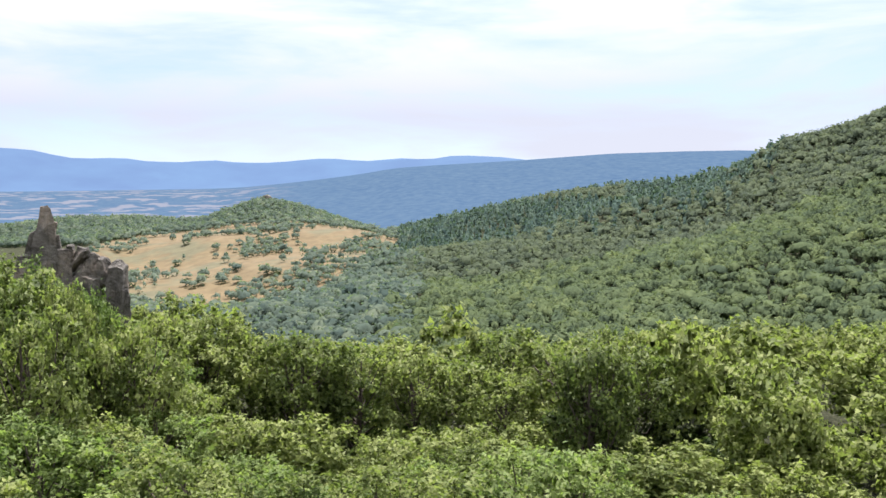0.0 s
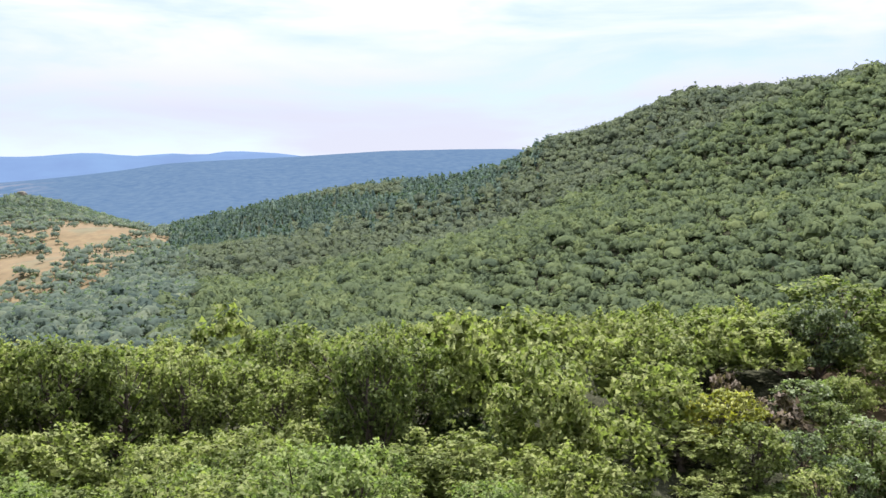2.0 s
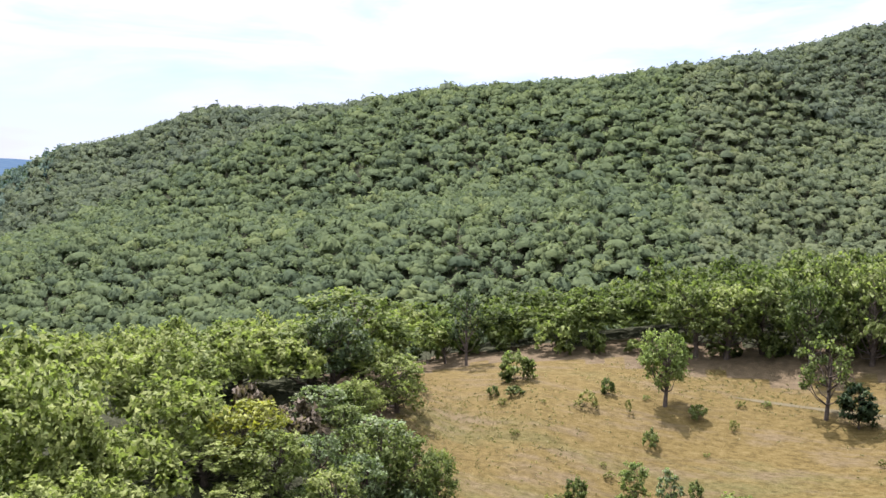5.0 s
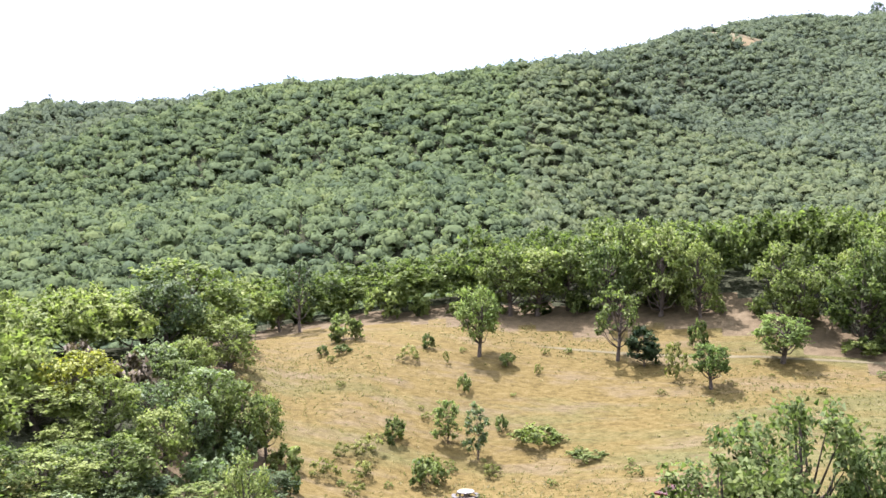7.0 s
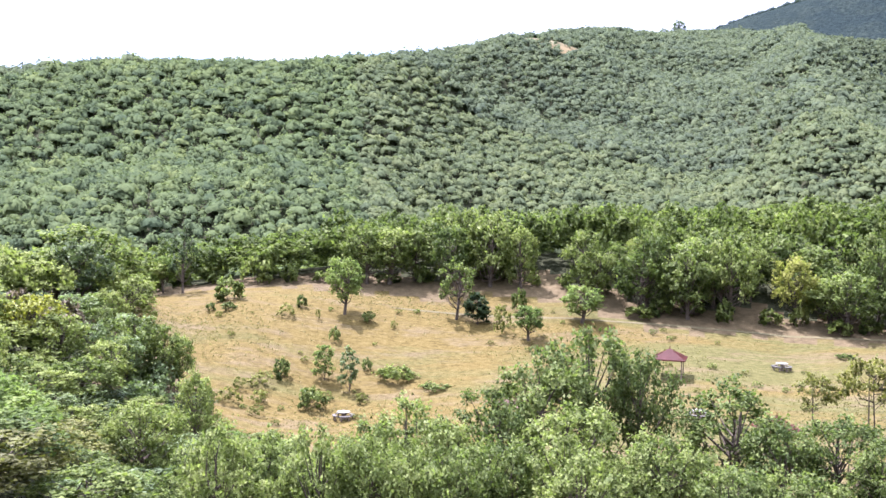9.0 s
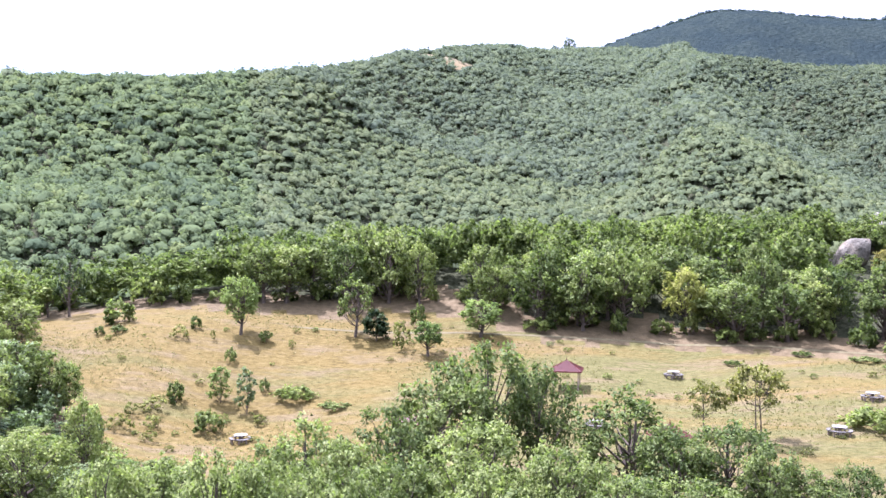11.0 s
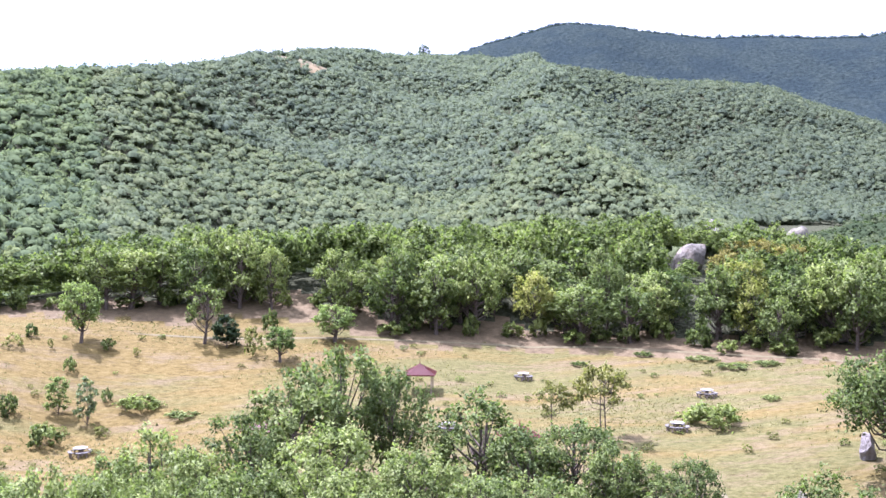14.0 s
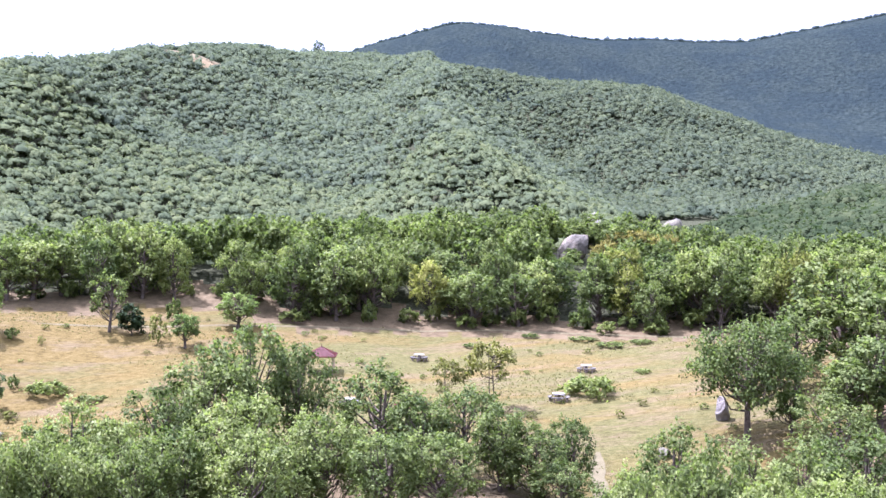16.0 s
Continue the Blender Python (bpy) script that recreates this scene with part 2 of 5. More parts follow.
def meadow_material():
    """Dry summer grass: straw, reddish bare patches, and greener turf towards the tables."""
    m, n, l = material("dry_meadow_grass")
    geo = n.new("ShaderNodeNewGeometry")
        # the patches are drawn out along the meadow, the way it is mown and walked
    turn = n.new("ShaderNodeMapping")
    turn.inputs["Rotation"].default_value = (0, 0, radians(58))
    l.new(geo.outputs["Position"], turn.inputs["Vector"])
    drawn = n.new("ShaderNodeMapping")
    drawn.inputs["Scale"].default_value = (0.40, 1.7, 1.0)
    l.new(turn.outputs["Vector"], drawn.inputs["Vector"])
    tuft = n.new("ShaderNodeMapping")
    tuft.inputs["Scale"].default_value = (0.75, 1.5, 1.0)
    l.new(turn.outputs["Vector"], tuft.inputs["Vector"])
    fine = noise_node(n, l, 1.4, 9.0, 0.8, tuft.outputs["Vector"])
    big = noise_node(n, l, 0.075, 6.0, 0.65, drawn.outputs["Vector"])
    mid = noise_node(n, l, 0.20, 7.0, 0.7, drawn.outputs["Vector"])
    xyz = n.new("ShaderNodeSeparateXYZ")
    l.new(geo.outputs["Position"], xyz.inputs[0])
    straw = ramp(n, [(0.36, (0.054, 0.039, 0.010)), (0.5, (0.099, 0.072, 0.021)), (0.64, (0.138, 0.105, 0.038))])
    green = ramp(n, [(0.36, (0.040, 0.038, 0.010)), (0.5, (0.078, 0.072, 0.023)), (0.64, (0.114, 0.101, 0.039))])
    bare = ramp(n, [(0.37, (0.072, 0.053, 0.022)), (0.63, (0.138, 0.106, 0.058))])
    for r in (straw, green, bare):
        l.new(fine.outputs["Fac"], r.inputs["Fac"])
    south = n.new("ShaderNodeMapRange")
    south.inputs["From Min"].default_value, south.inputs["From Max"].default_value = 92.0, 48.0
    south.inputs["To Min"].default_value, south.inputs["To Max"].default_value = -0.13, 0.04
    l.new(xyz.outputs["Y"], south.inputs["Value"])
    k = n.new("ShaderNodeMapRange")
    k.inputs["From Min"].default_value, k.inputs["From Max"].default_value = 0.42, 0.58
    l.new(math_node(n, l, "ADD", big.outputs["Fac"], south.outputs["Result"]), k.inputs["Value"])
    a = n.new("ShaderNodeMix")
    a.data_type = "RGBA"
    l.new(k.outputs["Result"], a.inputs[0])
    l.new(straw.outputs["Color"], a.inputs[6])
    l.new(green.outputs["Color"], a.inputs[7])
    k2 = n.new("ShaderNodeMapRange")
    k2.inputs["From Min"].default_value, k2.inputs["From Max"].default_value = 0.50, 0.61
    k2.inputs["To Max"].default_value = 0.8
    l.new(mid.outputs["Fac"], k2.inputs["Value"])
    c = n.new("ShaderNodeMix")
    c.data_type = "RGBA"
    l.new(k2.outputs["Result"], c.inputs[0])
    l.new(a.outputs[2], c.inputs[6])
    l.new(bare.outputs["Color"], c.inputs[7])
    b = n.new("ShaderNodeBsdfPrincipled")
    b.inputs["Roughness"].default_value, b.inputs["Specular IOR Level"].default_value = 0.95, 0.1
    l.new(c.outputs[2], b.inputs["Base Color"])
    bp = n.new("ShaderNodeBump")
    bp.inputs["Strength"].default_value, bp.inputs["Distance"].default_value = 0.6, 0.25
    l.new(fine.outputs["Fac"], bp.inputs["Height"])
    l.new(bp.outputs["Normal"], b.inputs["Normal"])
    o = n.new("ShaderNodeOutputMaterial")
    l.new(b.outputs[0], o.inputs["Surface"])
    return m


MEADOW = meadow_material()
LITTER = surface("forest_floor_litter", [(0.3, (0.062, 0.046, 0.023)), (0.55, (0.104, 0.078, 0.041)), (0.8, (0.144, 0.112, 0.064))], 0.9, 0.95, 0.6, 4.0, 0.1)
EARTH = surface("bare_sandy_track", [(0.3, (0.088, 0.074, 0.038)), (0.7, (0.130, 0.112, 0.060))], 1.2, 0.95, 0.3, 8.0, 0.1)
STRAW = surface("far_dry_pasture", [(0.32, (0.092, 0.066, 0.027)), (0.68, (0.148, 0.110, 0.048))], 0.12, 0.95, 0.0,
                second=[(0.3, (0.076, 0.070, 0.032)), (0.7, (0.116, 0.104, 0.050))], second_scale=0.025, limits=(0.52, 0.62))
# wood floor with undergrowth, coloured dark for the shade under the trees
UNDERWOOD = surface("undergrowth_painted_shade", [(0.3, (0.026, 0.028, 0.016)), (0.5, (0.044, 0.047, 0.027)), (0.7, (0.072, 0.073, 0.042))], 1.6, 0.95, 0.8, 1.2, 0.0)
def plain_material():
    """The far plain and its dark woods in painted haze; pale stubble fields lie over its western end."""
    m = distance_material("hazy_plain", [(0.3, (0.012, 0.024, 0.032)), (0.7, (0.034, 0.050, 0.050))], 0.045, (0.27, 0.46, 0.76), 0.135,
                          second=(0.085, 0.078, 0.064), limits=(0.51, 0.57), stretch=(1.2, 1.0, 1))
    n, l = m.node_tree.nodes, m.node_tree.links
    geo = next(x for x in n if x.type == "NEW_GEOMETRY")
    mix = next(x for x in n if x.type == "MIX")
    xyz = n.new("ShaderNodeSeparateXYZ")
    l.new(geo.outputs["Position"], xyz.inputs[0])
    west = n.new("ShaderNodeMapRange")
    west.inputs["From Min"].default_value, west.inputs["From Max"].default_value = -0.34, -0.44
    l.new(math_node(n, l, "DIVIDE", xyz.outputs["X"], xyz.outputs["Y"]), west.inputs["Value"])
    reach = n.new("ShaderNodeMapRange")
    reach.inputs["From Min"].default_value, reach.inputs["From Max"].default_value = 2900.0, 2400.0
    l.new(xyz.outputs["Y"], reach.inputs["Value"])
    patch = mix.inputs[0].links[0].from_socket
    l.new(math_node(n, l, "MULTIPLY", patch, math_node(n, l, "MULTIPLY", west.outputs["Result"], reach.outputs["Result"])), mix.inputs[0])
    return m


PLAIN = plain_material()
# the haze over the last range is its own blue glow
LAST = distance_material("hazed_last_range", [(0.3, (0.02, 0.03, 0.04)), (0.7, (0.03, 0.05, 0.06))], 0.004, (0.34, 0.54, 0.88), 0.20)
# wooded slope whose dark blue-green holds a painted cloud shadow and haze
MOUNTAIN = surface("mountain_painted_cloud_shade", [(0.32, (0.014, 0.021, 0.020)), (0.5, (0.025, 0.034, 0.031)), (0.68, (0.038, 0.050, 0.041))], 0.16, 0.95, 1.0, 0.13, 0.0,
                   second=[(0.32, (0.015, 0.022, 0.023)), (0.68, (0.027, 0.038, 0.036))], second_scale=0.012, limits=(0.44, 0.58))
GRANITE = surface("weathered_granite", [(0.3, (0.065, 0.058, 0.038)), (0.5, (0.122, 0.111, 0.076)), (0.72, (0.195, 0.176, 0.120))], 0.9, 0.9, 0.7, 2.5, 0.2,
                  second=[(0.3, (0.06, 0.058, 0.05)), (0.7, (0.12, 0.105, 0.085))], second_scale=0.35, limits=(0.5, 0.62))
DARK_ROCK = surface("dark_weathered_rock", [(0.3, (0.040, 0.036, 0.027)), (0.5, (0.088, 0.079, 0.060)), (0.75, (0.172, 0.155, 0.120))], 0.8, 0.9, 0.8, 1.6, 0.2,
                    second=[(0.3, (0.15, 0.12, 0.085)), (0.7, (0.26, 0.215, 0.155))], second_scale=0.3, limits=(0.50, 0.64))
STONE_TOP = surface("pale_weathered_tabletop", [(0.3, (0.17, 0.155, 0.13)), (0.7, (0.29, 0.27, 0.235))], 3.0, 0.7, 0.15, 20.0, 0.3)
PALE_ROCK = surface("pale_rock", [(0.3, (0.12, 0.105, 0.085)), (0.5, (0.19, 0.17, 0.145)), (0.72, (0.27, 0.245, 0.215))], 0.9, 0.9, 0.7, 2.5, 0.2)
BENCH = surface("grey_bench_slabs", [(0.3, (0.075, 0.068, 0.058)), (0.7, (0.135, 0.125, 0.11))], 3.0, 0.8, 0.15, 20.0, 0.2)
OLD_WOOD = surface("grey_weathered_wood", [(0.3, (0.10, 0.075, 0.055)), (0.7, (0.24, 0.19, 0.15))], 4.0, 0.85, 0.3, 30.0, 0.2)
RED_METAL = surface("dark_red_roof_sheet", [(0.3, (0.066, 0.010, 0.006)), (0.7, (0.096, 0.015, 0.010))], 2.0, 0.55, 0.1, 12.0, 0.3)


# ---- the lie of the land: profiles (distance, height) along bearings from the origin ----
NEAR = {  # bearing: near wood, lower meadow, upper meadow, belt crest, valley
    -180: [(45, 8), (90, 8), (130, 10), (160, 12), (260, 10)],
    -60: [(45, 10), (85, 15), (120, 18), (160, 14), (250, 0)],
    -36: [(45, 10), (80, 15), (115, 17), (150, 11), (240, -4)],
    -28: [(45, 10), (80, 14.5), (115, 14), (150, 8), (235, -7)],
    -23: [(45, 10), (80, 12.5), (115, 10), (150, 3), (230, -9)],
    -17: [(45, 9.5), (80, 9), (115, 6.5), (150, 0), (230, -10)],
    -8: [(45, 8.5), (80, 7), (115, 5.5), (150, 0), (230, -8)],
    1: [(45, 8.5), (80, 7), (115, 5.5), (150, 1), (230, -8)],
    7: [(45, 8), (80, 7.5), (115, 8), (150, 2), (230, -7)],
    12: [(45, 6), (80, 6), (116, 8.5), (150, 3), (228, -6)],
    16: [(45, 2.5), (80, 4.5), (118, 9), (150, 4), (225, -5)],
    22: [(45, -1), (80, 2), (125, 8), (155, 5), (220, -4)],
    27: [(45, -2), (85, -0.5), (132, 7), (158, 6), (215, -3)],
    31: [(45, -2.5), (88, -2), (138, 7.5), (158, 8), (212, -2)],
    35: [(45, -3), (90, -3), (129, 8), (156, 9.5), (212, -2)],
    40: [(45, -3.5), (92, -3.3), (128, 8), (156, 11), (212, 0)],
    45: [(45, -3.5), (92, -2.4), (127, 7.6), (156, 12.5), (214, 0)],
    50: [(45, -3), (92, -1.2), (125, 7), (157, 13.5), (220, 0)],
    57: [(45, -2.5), (92, 0.2), (120, 6), (158, 14.5), (230, 0)],
    65: [(45, -2.5), (95, 1.2), (124, 6), (162, 15.5), (250, 0)],
    71: [(45, -2.5), (104, 1.2), (128, 6), (166, 16.5), (262, 0)],
    78: [(45, -2.5), (96, 0.8), (126, 5), (172, 18), (270, 2)],
    83: [(45, -4), (96, 0.8), (124, 4.5), (176, 17), (270, 4)],
    88: [(45, -6.5), (90, 0.2), (124, 4.5), (172, 14), (262, 10)],
    94: [(45, -9), (80, -1.2), (120, 4), (160, 10), (250, 12)],
    110: [(45, -6), (84, 0), (120, 6), (160, 12), (250, 16)],
    180: [(45, 8), (90, 8), (130, 10), (160, 12), (260, 10)],
}
FAR = {  # bearing: slope, first ridge, dip, second ridge, dip, mountain, dip, last range
    -180: [(400, 20), (700, 60), (900, 60), (1100, 78), (1500, 90), (2400, 200), (3200, 200), (4200, 300)],
    -60: [(430, -7), (700, 15), (800, 18), (960, 28), (1500, 28), (3000, 140), (3500, 160), (4200, 380)],
    -36: [(430, -8), (700, 14), (800, 16), (980, 25), (1500, 28), (3000, 140), (3500, 160), (4200, 365)],
    -34: [(430, -8), (700, 14), (800, 16), (980, 30), (1500, 28), (3000, 142), (3500, 160), (4200, 361)],
    -31.8: [(430, -8), (700, 15), (800, 19), (980, 35), (1500, 28), (3000, 145), (3500, 160), (4200, 334)],
    -28: [(430, -7), (700, 16), (800, 23), (980, 36), (1500, 26), (3000, 150), (3500, 165), (4200, 311)],
    -24.4: [(430, -6), (700, 20), (800, 24), (960, 32), (1500, 26), (3000, 154), (3500, 170), (4200, 336)],
    -22.8: [(430, -6), (700, 22), (800, 28), (950, 43), (1500, 26), (3000, 158), (3500, 170), (4200, 321)],
    -20.7: [(430, -5), (700, 24), (800, 32), (950, 54), (1500, 26), (3000, 166), (3500, 170), (4200, 323)],
    -18.6: [(430, -3), (700, 26), (800, 33), (950, 47), (1500, 26), (3000, 176), (3500, 175), (4200, 325)],
    -15.6: [(430, 0), (700, 26), (800, 28), (950, 30), (1500, 26), (3000, 196), (3500, 190), (4200, 335)],
    -13.4: [(440, 6), (740, 23), (850, 20), (980, 16), (1500, 24), (3000, 215), (3500, 200), (4200, 351)],
    -11.4: [(560, 10), (880, 26), (960, 22), (1100, 10), (1500, 24), (3000, 222), (3500, 200), (4200, 330)],
    -9.6: [(540, 12), (860, 32), (960, 24), (1100, 12), (1500, 24), (3000, 227), (3500, 200), (4200, 352)],
    -6: [(520, 14), (805, 42), (960, 24), (1100, 12), (1500, 24), (3000, 236), (3500, 200), (4200, 330)],
    -0.4: [(490, 17), (732, 51), (960, 24), (1100, 12), (1500, 24), (3000, 253), (3500, 200), (4200, 320)],
    4: [(460, 19), (673, 54), (960, 24), (1100, 12), (1500, 24), (3000, 255), (3500, 200), (4200, 310)],
    7.5: [(440, 21), (629, 60), (900, 30), (1100, 12), (1500, 24), (3000, 253), (3500, 200), (4200, 300)],
    9.5: [(425, 24), (600, 71), (860, 36), (1100, 12), (1500, 24), (2950, 240), (3500, 200), (4200, 300)],
    13: [(405, 26.8), (577, 77), (850, 42), (1100, 12), (1500, 24), (2800, 180), (3500, 200), (4200, 300)],
    15.5: [(390, 27.4), (556, 85), (830, 41.5), (1100, 12), (1500, 24), (2600, 150), (3500, 180), (4200, 300)],
    17.8: [(375, 30), (540, 91), (820, 46), (1100, 15), (1500, 24), (2500, 130), (3500, 160), (4200, 250)],
    20: [(365, 32.2), (518, 87.5), (800, 51.25), (1100, 20), (1500, 24), (2400, 120), (3500, 150), (4200, 250)],
    25: [(340, 32), (468, 83), (750, 61.75), (1100, 20), (1500, 24), (2300, 120), (3300, 150), (4200, 250)],
    31: [(328, 34.6), (452, 89), (720, 62.5), (1100, 30), (1500, 30), (2200, 120), (3200, 150), (4200, 250)],
    40: [(322, 36.8), (437, 90), (680, 72.75), (1100, 60), (1500, 60), (2100, 160), (3000, 150), (4200, 250)],
    47: [(336, 39), (465, 98.5), (700, 83), (1100, 90), (1500, 90), (2000, 220), (3000, 150), (4200, 250)],
    49.4: [(360, 42.1), (520, 111.5), (730, 100.25), (1100, 115), (1500, 120), (1950, 250), (2900, 150), (4200, 250)],
    51.8: [(390, 46), (585, 126), (760, 119), (1100, 140), (1500, 150), (1900, 280), (2800, 150), (4200, 250)],
    54.6: [(430, 56.6), (663, 145), (830, 146.5), (1125, 165), (1450, 185), (1875, 305), (2800, 150), (4200, 250)],
    57.5: [(470, 66.8), (741, 167.5), (900, 170), (1150, 190), (1400, 220), (1850, 330), (2800, 150), (4200, 250)],
    61: [(510, 76), (817, 185), (980, 194), (1150, 210), (1400, 250), (1800, 350), (2800, 150), (4200, 250)],
    63.5: [(540, 81), (890, 196), (1020, 206.5), (1180, 219), (1450, 260), (1800, 345), (2800, 150), (4200, 250)],
    65.1: [(560, 85.6), (930, 207), (1060, 216), (1200, 234), (1500, 270), (1800, 358), (2800, 150), (4200, 250)],
    68.7: [(560, 85), (980, 215), (1060, 232), (1200, 252), (1500, 300), (1800, 400), (2800, 200), (4200, 250)],
    71.8: [(490, 86.05), (840, 181), (980, 187.5), (1180, 244), (1500, 290), (1800, 427), (2800, 200), (4200, 250)],
    73.5: [(455, 74.05), (750, 153), (920, 137.5), (1160, 239), (1450, 270), (1800, 442), (2800, 200), (4200, 250)],
    75.8: [(430, 58.3), (656, 112), (850, 86.6), (1150, 229), (1400, 260), (1800, 436), (2800, 200), (4200, 250)],
    79: [(410, 39.8), (584, 70), (760, 63.6), (1150, 216), (1400, 240), (1800, 418), (2800, 200), (4200, 250)],
    82.2: [(390, 27.65), (518, 42), (700, 49.5), (1150, 212), (1400, 230), (1800, 402), (2800, 200), (4200, 250)],
    85.6: [(360, 20.4), (440, 23), (650, 40), (1150, 204), (1400, 220), (1800, 400), (2800, 200), (4200, 250)],
    88: [(305, 15.4), (345, 19), (600, 36), (1150, 182), (1400, 210), (1800, 391), (2800, 200), (4200, 250)],
    91: [(320, 20.4), (371, 26), (600, 34), (1150, 159), (1400, 200), (1800, 386), (2800, 200), (4200, 250)],
    94: [(330, 24.4), (412, 32), (600, 34), (1150, 134), (1400, 190), (1800, 399), (2800, 200), (4200, 250)],
    99: [(350, 28.4), (480, 42), (640, 40), (1150, 108), (1400, 180), (1800, 418), (2800, 200), (4200, 250)],
    110: [(380, 34.4), (540, 56), (700, 60), (1150, 104), (1400, 180), (1800, 406), (2800, 200), (4200, 250)],
    180: [(400, 18.4), (700, 56), (900, 60), (1100, 74), (1500, 90), (2400, 186), (3200, 200), (4200, 300)],
}


def knots(az):
    """Distances and heights of the profile along a bearing."""
    rs, zs = [np.zeros(1)], [np.full(1, 2.0)]
    for table in (NEAR, FAR):
        keys = np.array(sorted(table), float)
        vals = np.array([table[k] for k in sorted(table)], float)
        rs.append(np.array([np.interp(az, keys, vals[:, i, 0]) for i in range(vals.shape[1])]))
        zs.append(np.array([np.interp(az, keys, vals[:, i, 1]) for i in range(vals.shape[1])]))
    return np.concatenate(rs + [np.full(1, 4950.0)]), np.concatenate(zs + [np.full(1, 60.0)])


def profile(az, r):
    """Ground height along one bearing (degrees) at many distances: a monotone cubic through the knots."""
    kr, kz = knots(az)
    d = np.diff(kz) / np.diff(kr)
    m = np.zeros(len(kr))
    same = d[1:] * d[:-1] > 0
    m[1:-1] = np.where(same, 2 * d[1:] * d[:-1] / np.where(same, d[1:] + d[:-1], 1), 0)
    m[0], m[-1] = d[0], d[-1]
    r = np.clip(np.asarray(r, float), 0, kr[-1])
    i = np.clip(np.searchsorted(kr, r, side="right") - 1, 0, len(kr) - 2)
    h = kr[i + 1] - kr[i]
    s = (r - kr[i]) / h
    return ((2 * s**3 - 3 * s**2 + 1) * kz[i] + (s**3 - 2 * s**2 + s) * h * m[i]
            + (-2 * s**3 + 3 * s**2) * kz[i + 1] + (s**3 - s**2) * h * m[i + 1])


STEP = 1.0
BEARINGS = np.arange(-180, 180.01, STEP)
RADII = np.unique(np.concatenate([np.linspace(0, 240, 97), np.linspace(240, 1000, 96), np.geomspace(1000, 4950, 64)]))
LAND = np.array([profile(a, RADII) for a in BEARINGS])


def folds():
    """Shallow gullies and swells on the slopes, fading out at the valley and on the crest."""
    a, r = np.radians(BEARINGS)[:, None], RADII[None]
    x, y = np.sin(a) * r, np.cos(a) * r
    w = np.sin(x * 0.031 + y * 0.014) + np.sin(x * 0.012 - y * 0.035 + 1.3) + 0.5 * np.sin(x * 0.055 + y * 0.047 + 0.4)
    top = np.array([knots(b)[0][7] for b in BEARINGS])[:, None]
    fade = np.clip((r - 215) / 60, 0, 1) * np.clip((top - r) / 60, 0, 1)
    back = np.clip((r - top - 120) / 120, 0, 1) * np.clip((1120 - r) / 60, 0, 1) * (BEARINGS > 60)[:, None]
    b = BEARINGS[:, None]
    peaks = (8 * np.sin(b * 0.62 + 0.6) + 5 * np.sin(b * 1.1 + 2.0)) * np.clip((r - 3500) / 400, 0, 1) * (np.abs(b + 10) < 45)
    return w * (2.4 * fade + 3.0 * back) + peaks


LAND += folds()


def ground(x, y):
    """Height of the ground sheet at points (arrays or numbers), as its mesh has it."""
    x, y = np.asarray(x, float), np.asarray(y, float)
    az, r = np.degrees(np.arctan2(x, y)), np.hypot(x, y)
    a = np.clip((az + 180) / STEP, 0, len(BEARINGS) - 1.001)
    i = a.astype(int)
    j = np.clip(np.searchsorted(RADII, r, side="right") - 1, 0, len(RADII) - 2)
    u, v = a - i, (r - RADII[j]) / (RADII[j + 1] - RADII[j])
    return ((LAND[i, j] * (1 - u) + LAND[i + 1, j] * u) * (1 - v) + (LAND[i, j + 1] * (1 - u) + LAND[i + 1, j + 1] * u) * v)


# ---- making meshes ----
def mesh_from(name, verts, quads, materials, tone=None, slots=None, smooth=False, normals=None):
    """A mesh of quads from arrays; a quad whose last two corners agree is a triangle."""
    verts, quads = np.asarray(verts, np.float32), np.asarray(quads, np.int32)
    me = bpy.data.meshes.new(name)
    n, k = quads.shape
    me.vertices.add(len(verts))
    me.vertices.foreach_set("co", verts.ravel())
    me.loops.add(n * k)
    me.loops.foreach_set("vertex_index", quads.ravel())
    me.polygons.add(n)
    me.polygons.foreach_set("loop_start", np.arange(0, n * k, k, dtype=np.int32))
    if slots is not None:
        me.polygons.foreach_set("material_index", np.asarray(slots, np.int32))
    me.polygons.foreach_set("use_smooth", np.full(n, smooth, bool))
    for m in materials:
        me.materials.append(m)
    if tone is not None:
        at = me.attributes.new("tone", "FLOAT", "POINT")
        at.data.foreach_set("value", np.asarray(tone, np.float32))
    me.update(calc_edges=True)
    if normals is not None:
        me.polygons.foreach_set("use_smooth", np.full(n, True, bool))
        me.normals_split_custom_set_from_vertices(np.asarray(normals, np.float32))
    return me


def part(name, bm, mat, parent, label=""):
    me = bpy.data.meshes.new(name)
    bm.to_mesh(me)
    bm.free()
    me.materials.append(mat)
    ob = new(name, me)
    ob.parent = parent
    return tagged(ob, label) if label else ob


def child(name, me, parent, label=""):
    ob = new(name, me)
    ob.parent = parent
    return tagged(ob, label) if label else ob


def thing(name, x, y, z, label, category, group="", turn=0.0, scale=(1, 1, 1)):
    ob = new(name)
    ob.empty_display_size = 0.3
    ob.matrix_world = Matrix.LocRotScale((x, y, z), Euler((0, 0, turn)), scale)
    return tagged(ob, label, category, group)


def unit(v):
    return v / np.maximum(np.linalg.norm(v, axis=-1, keepdims=True), 1e-9)


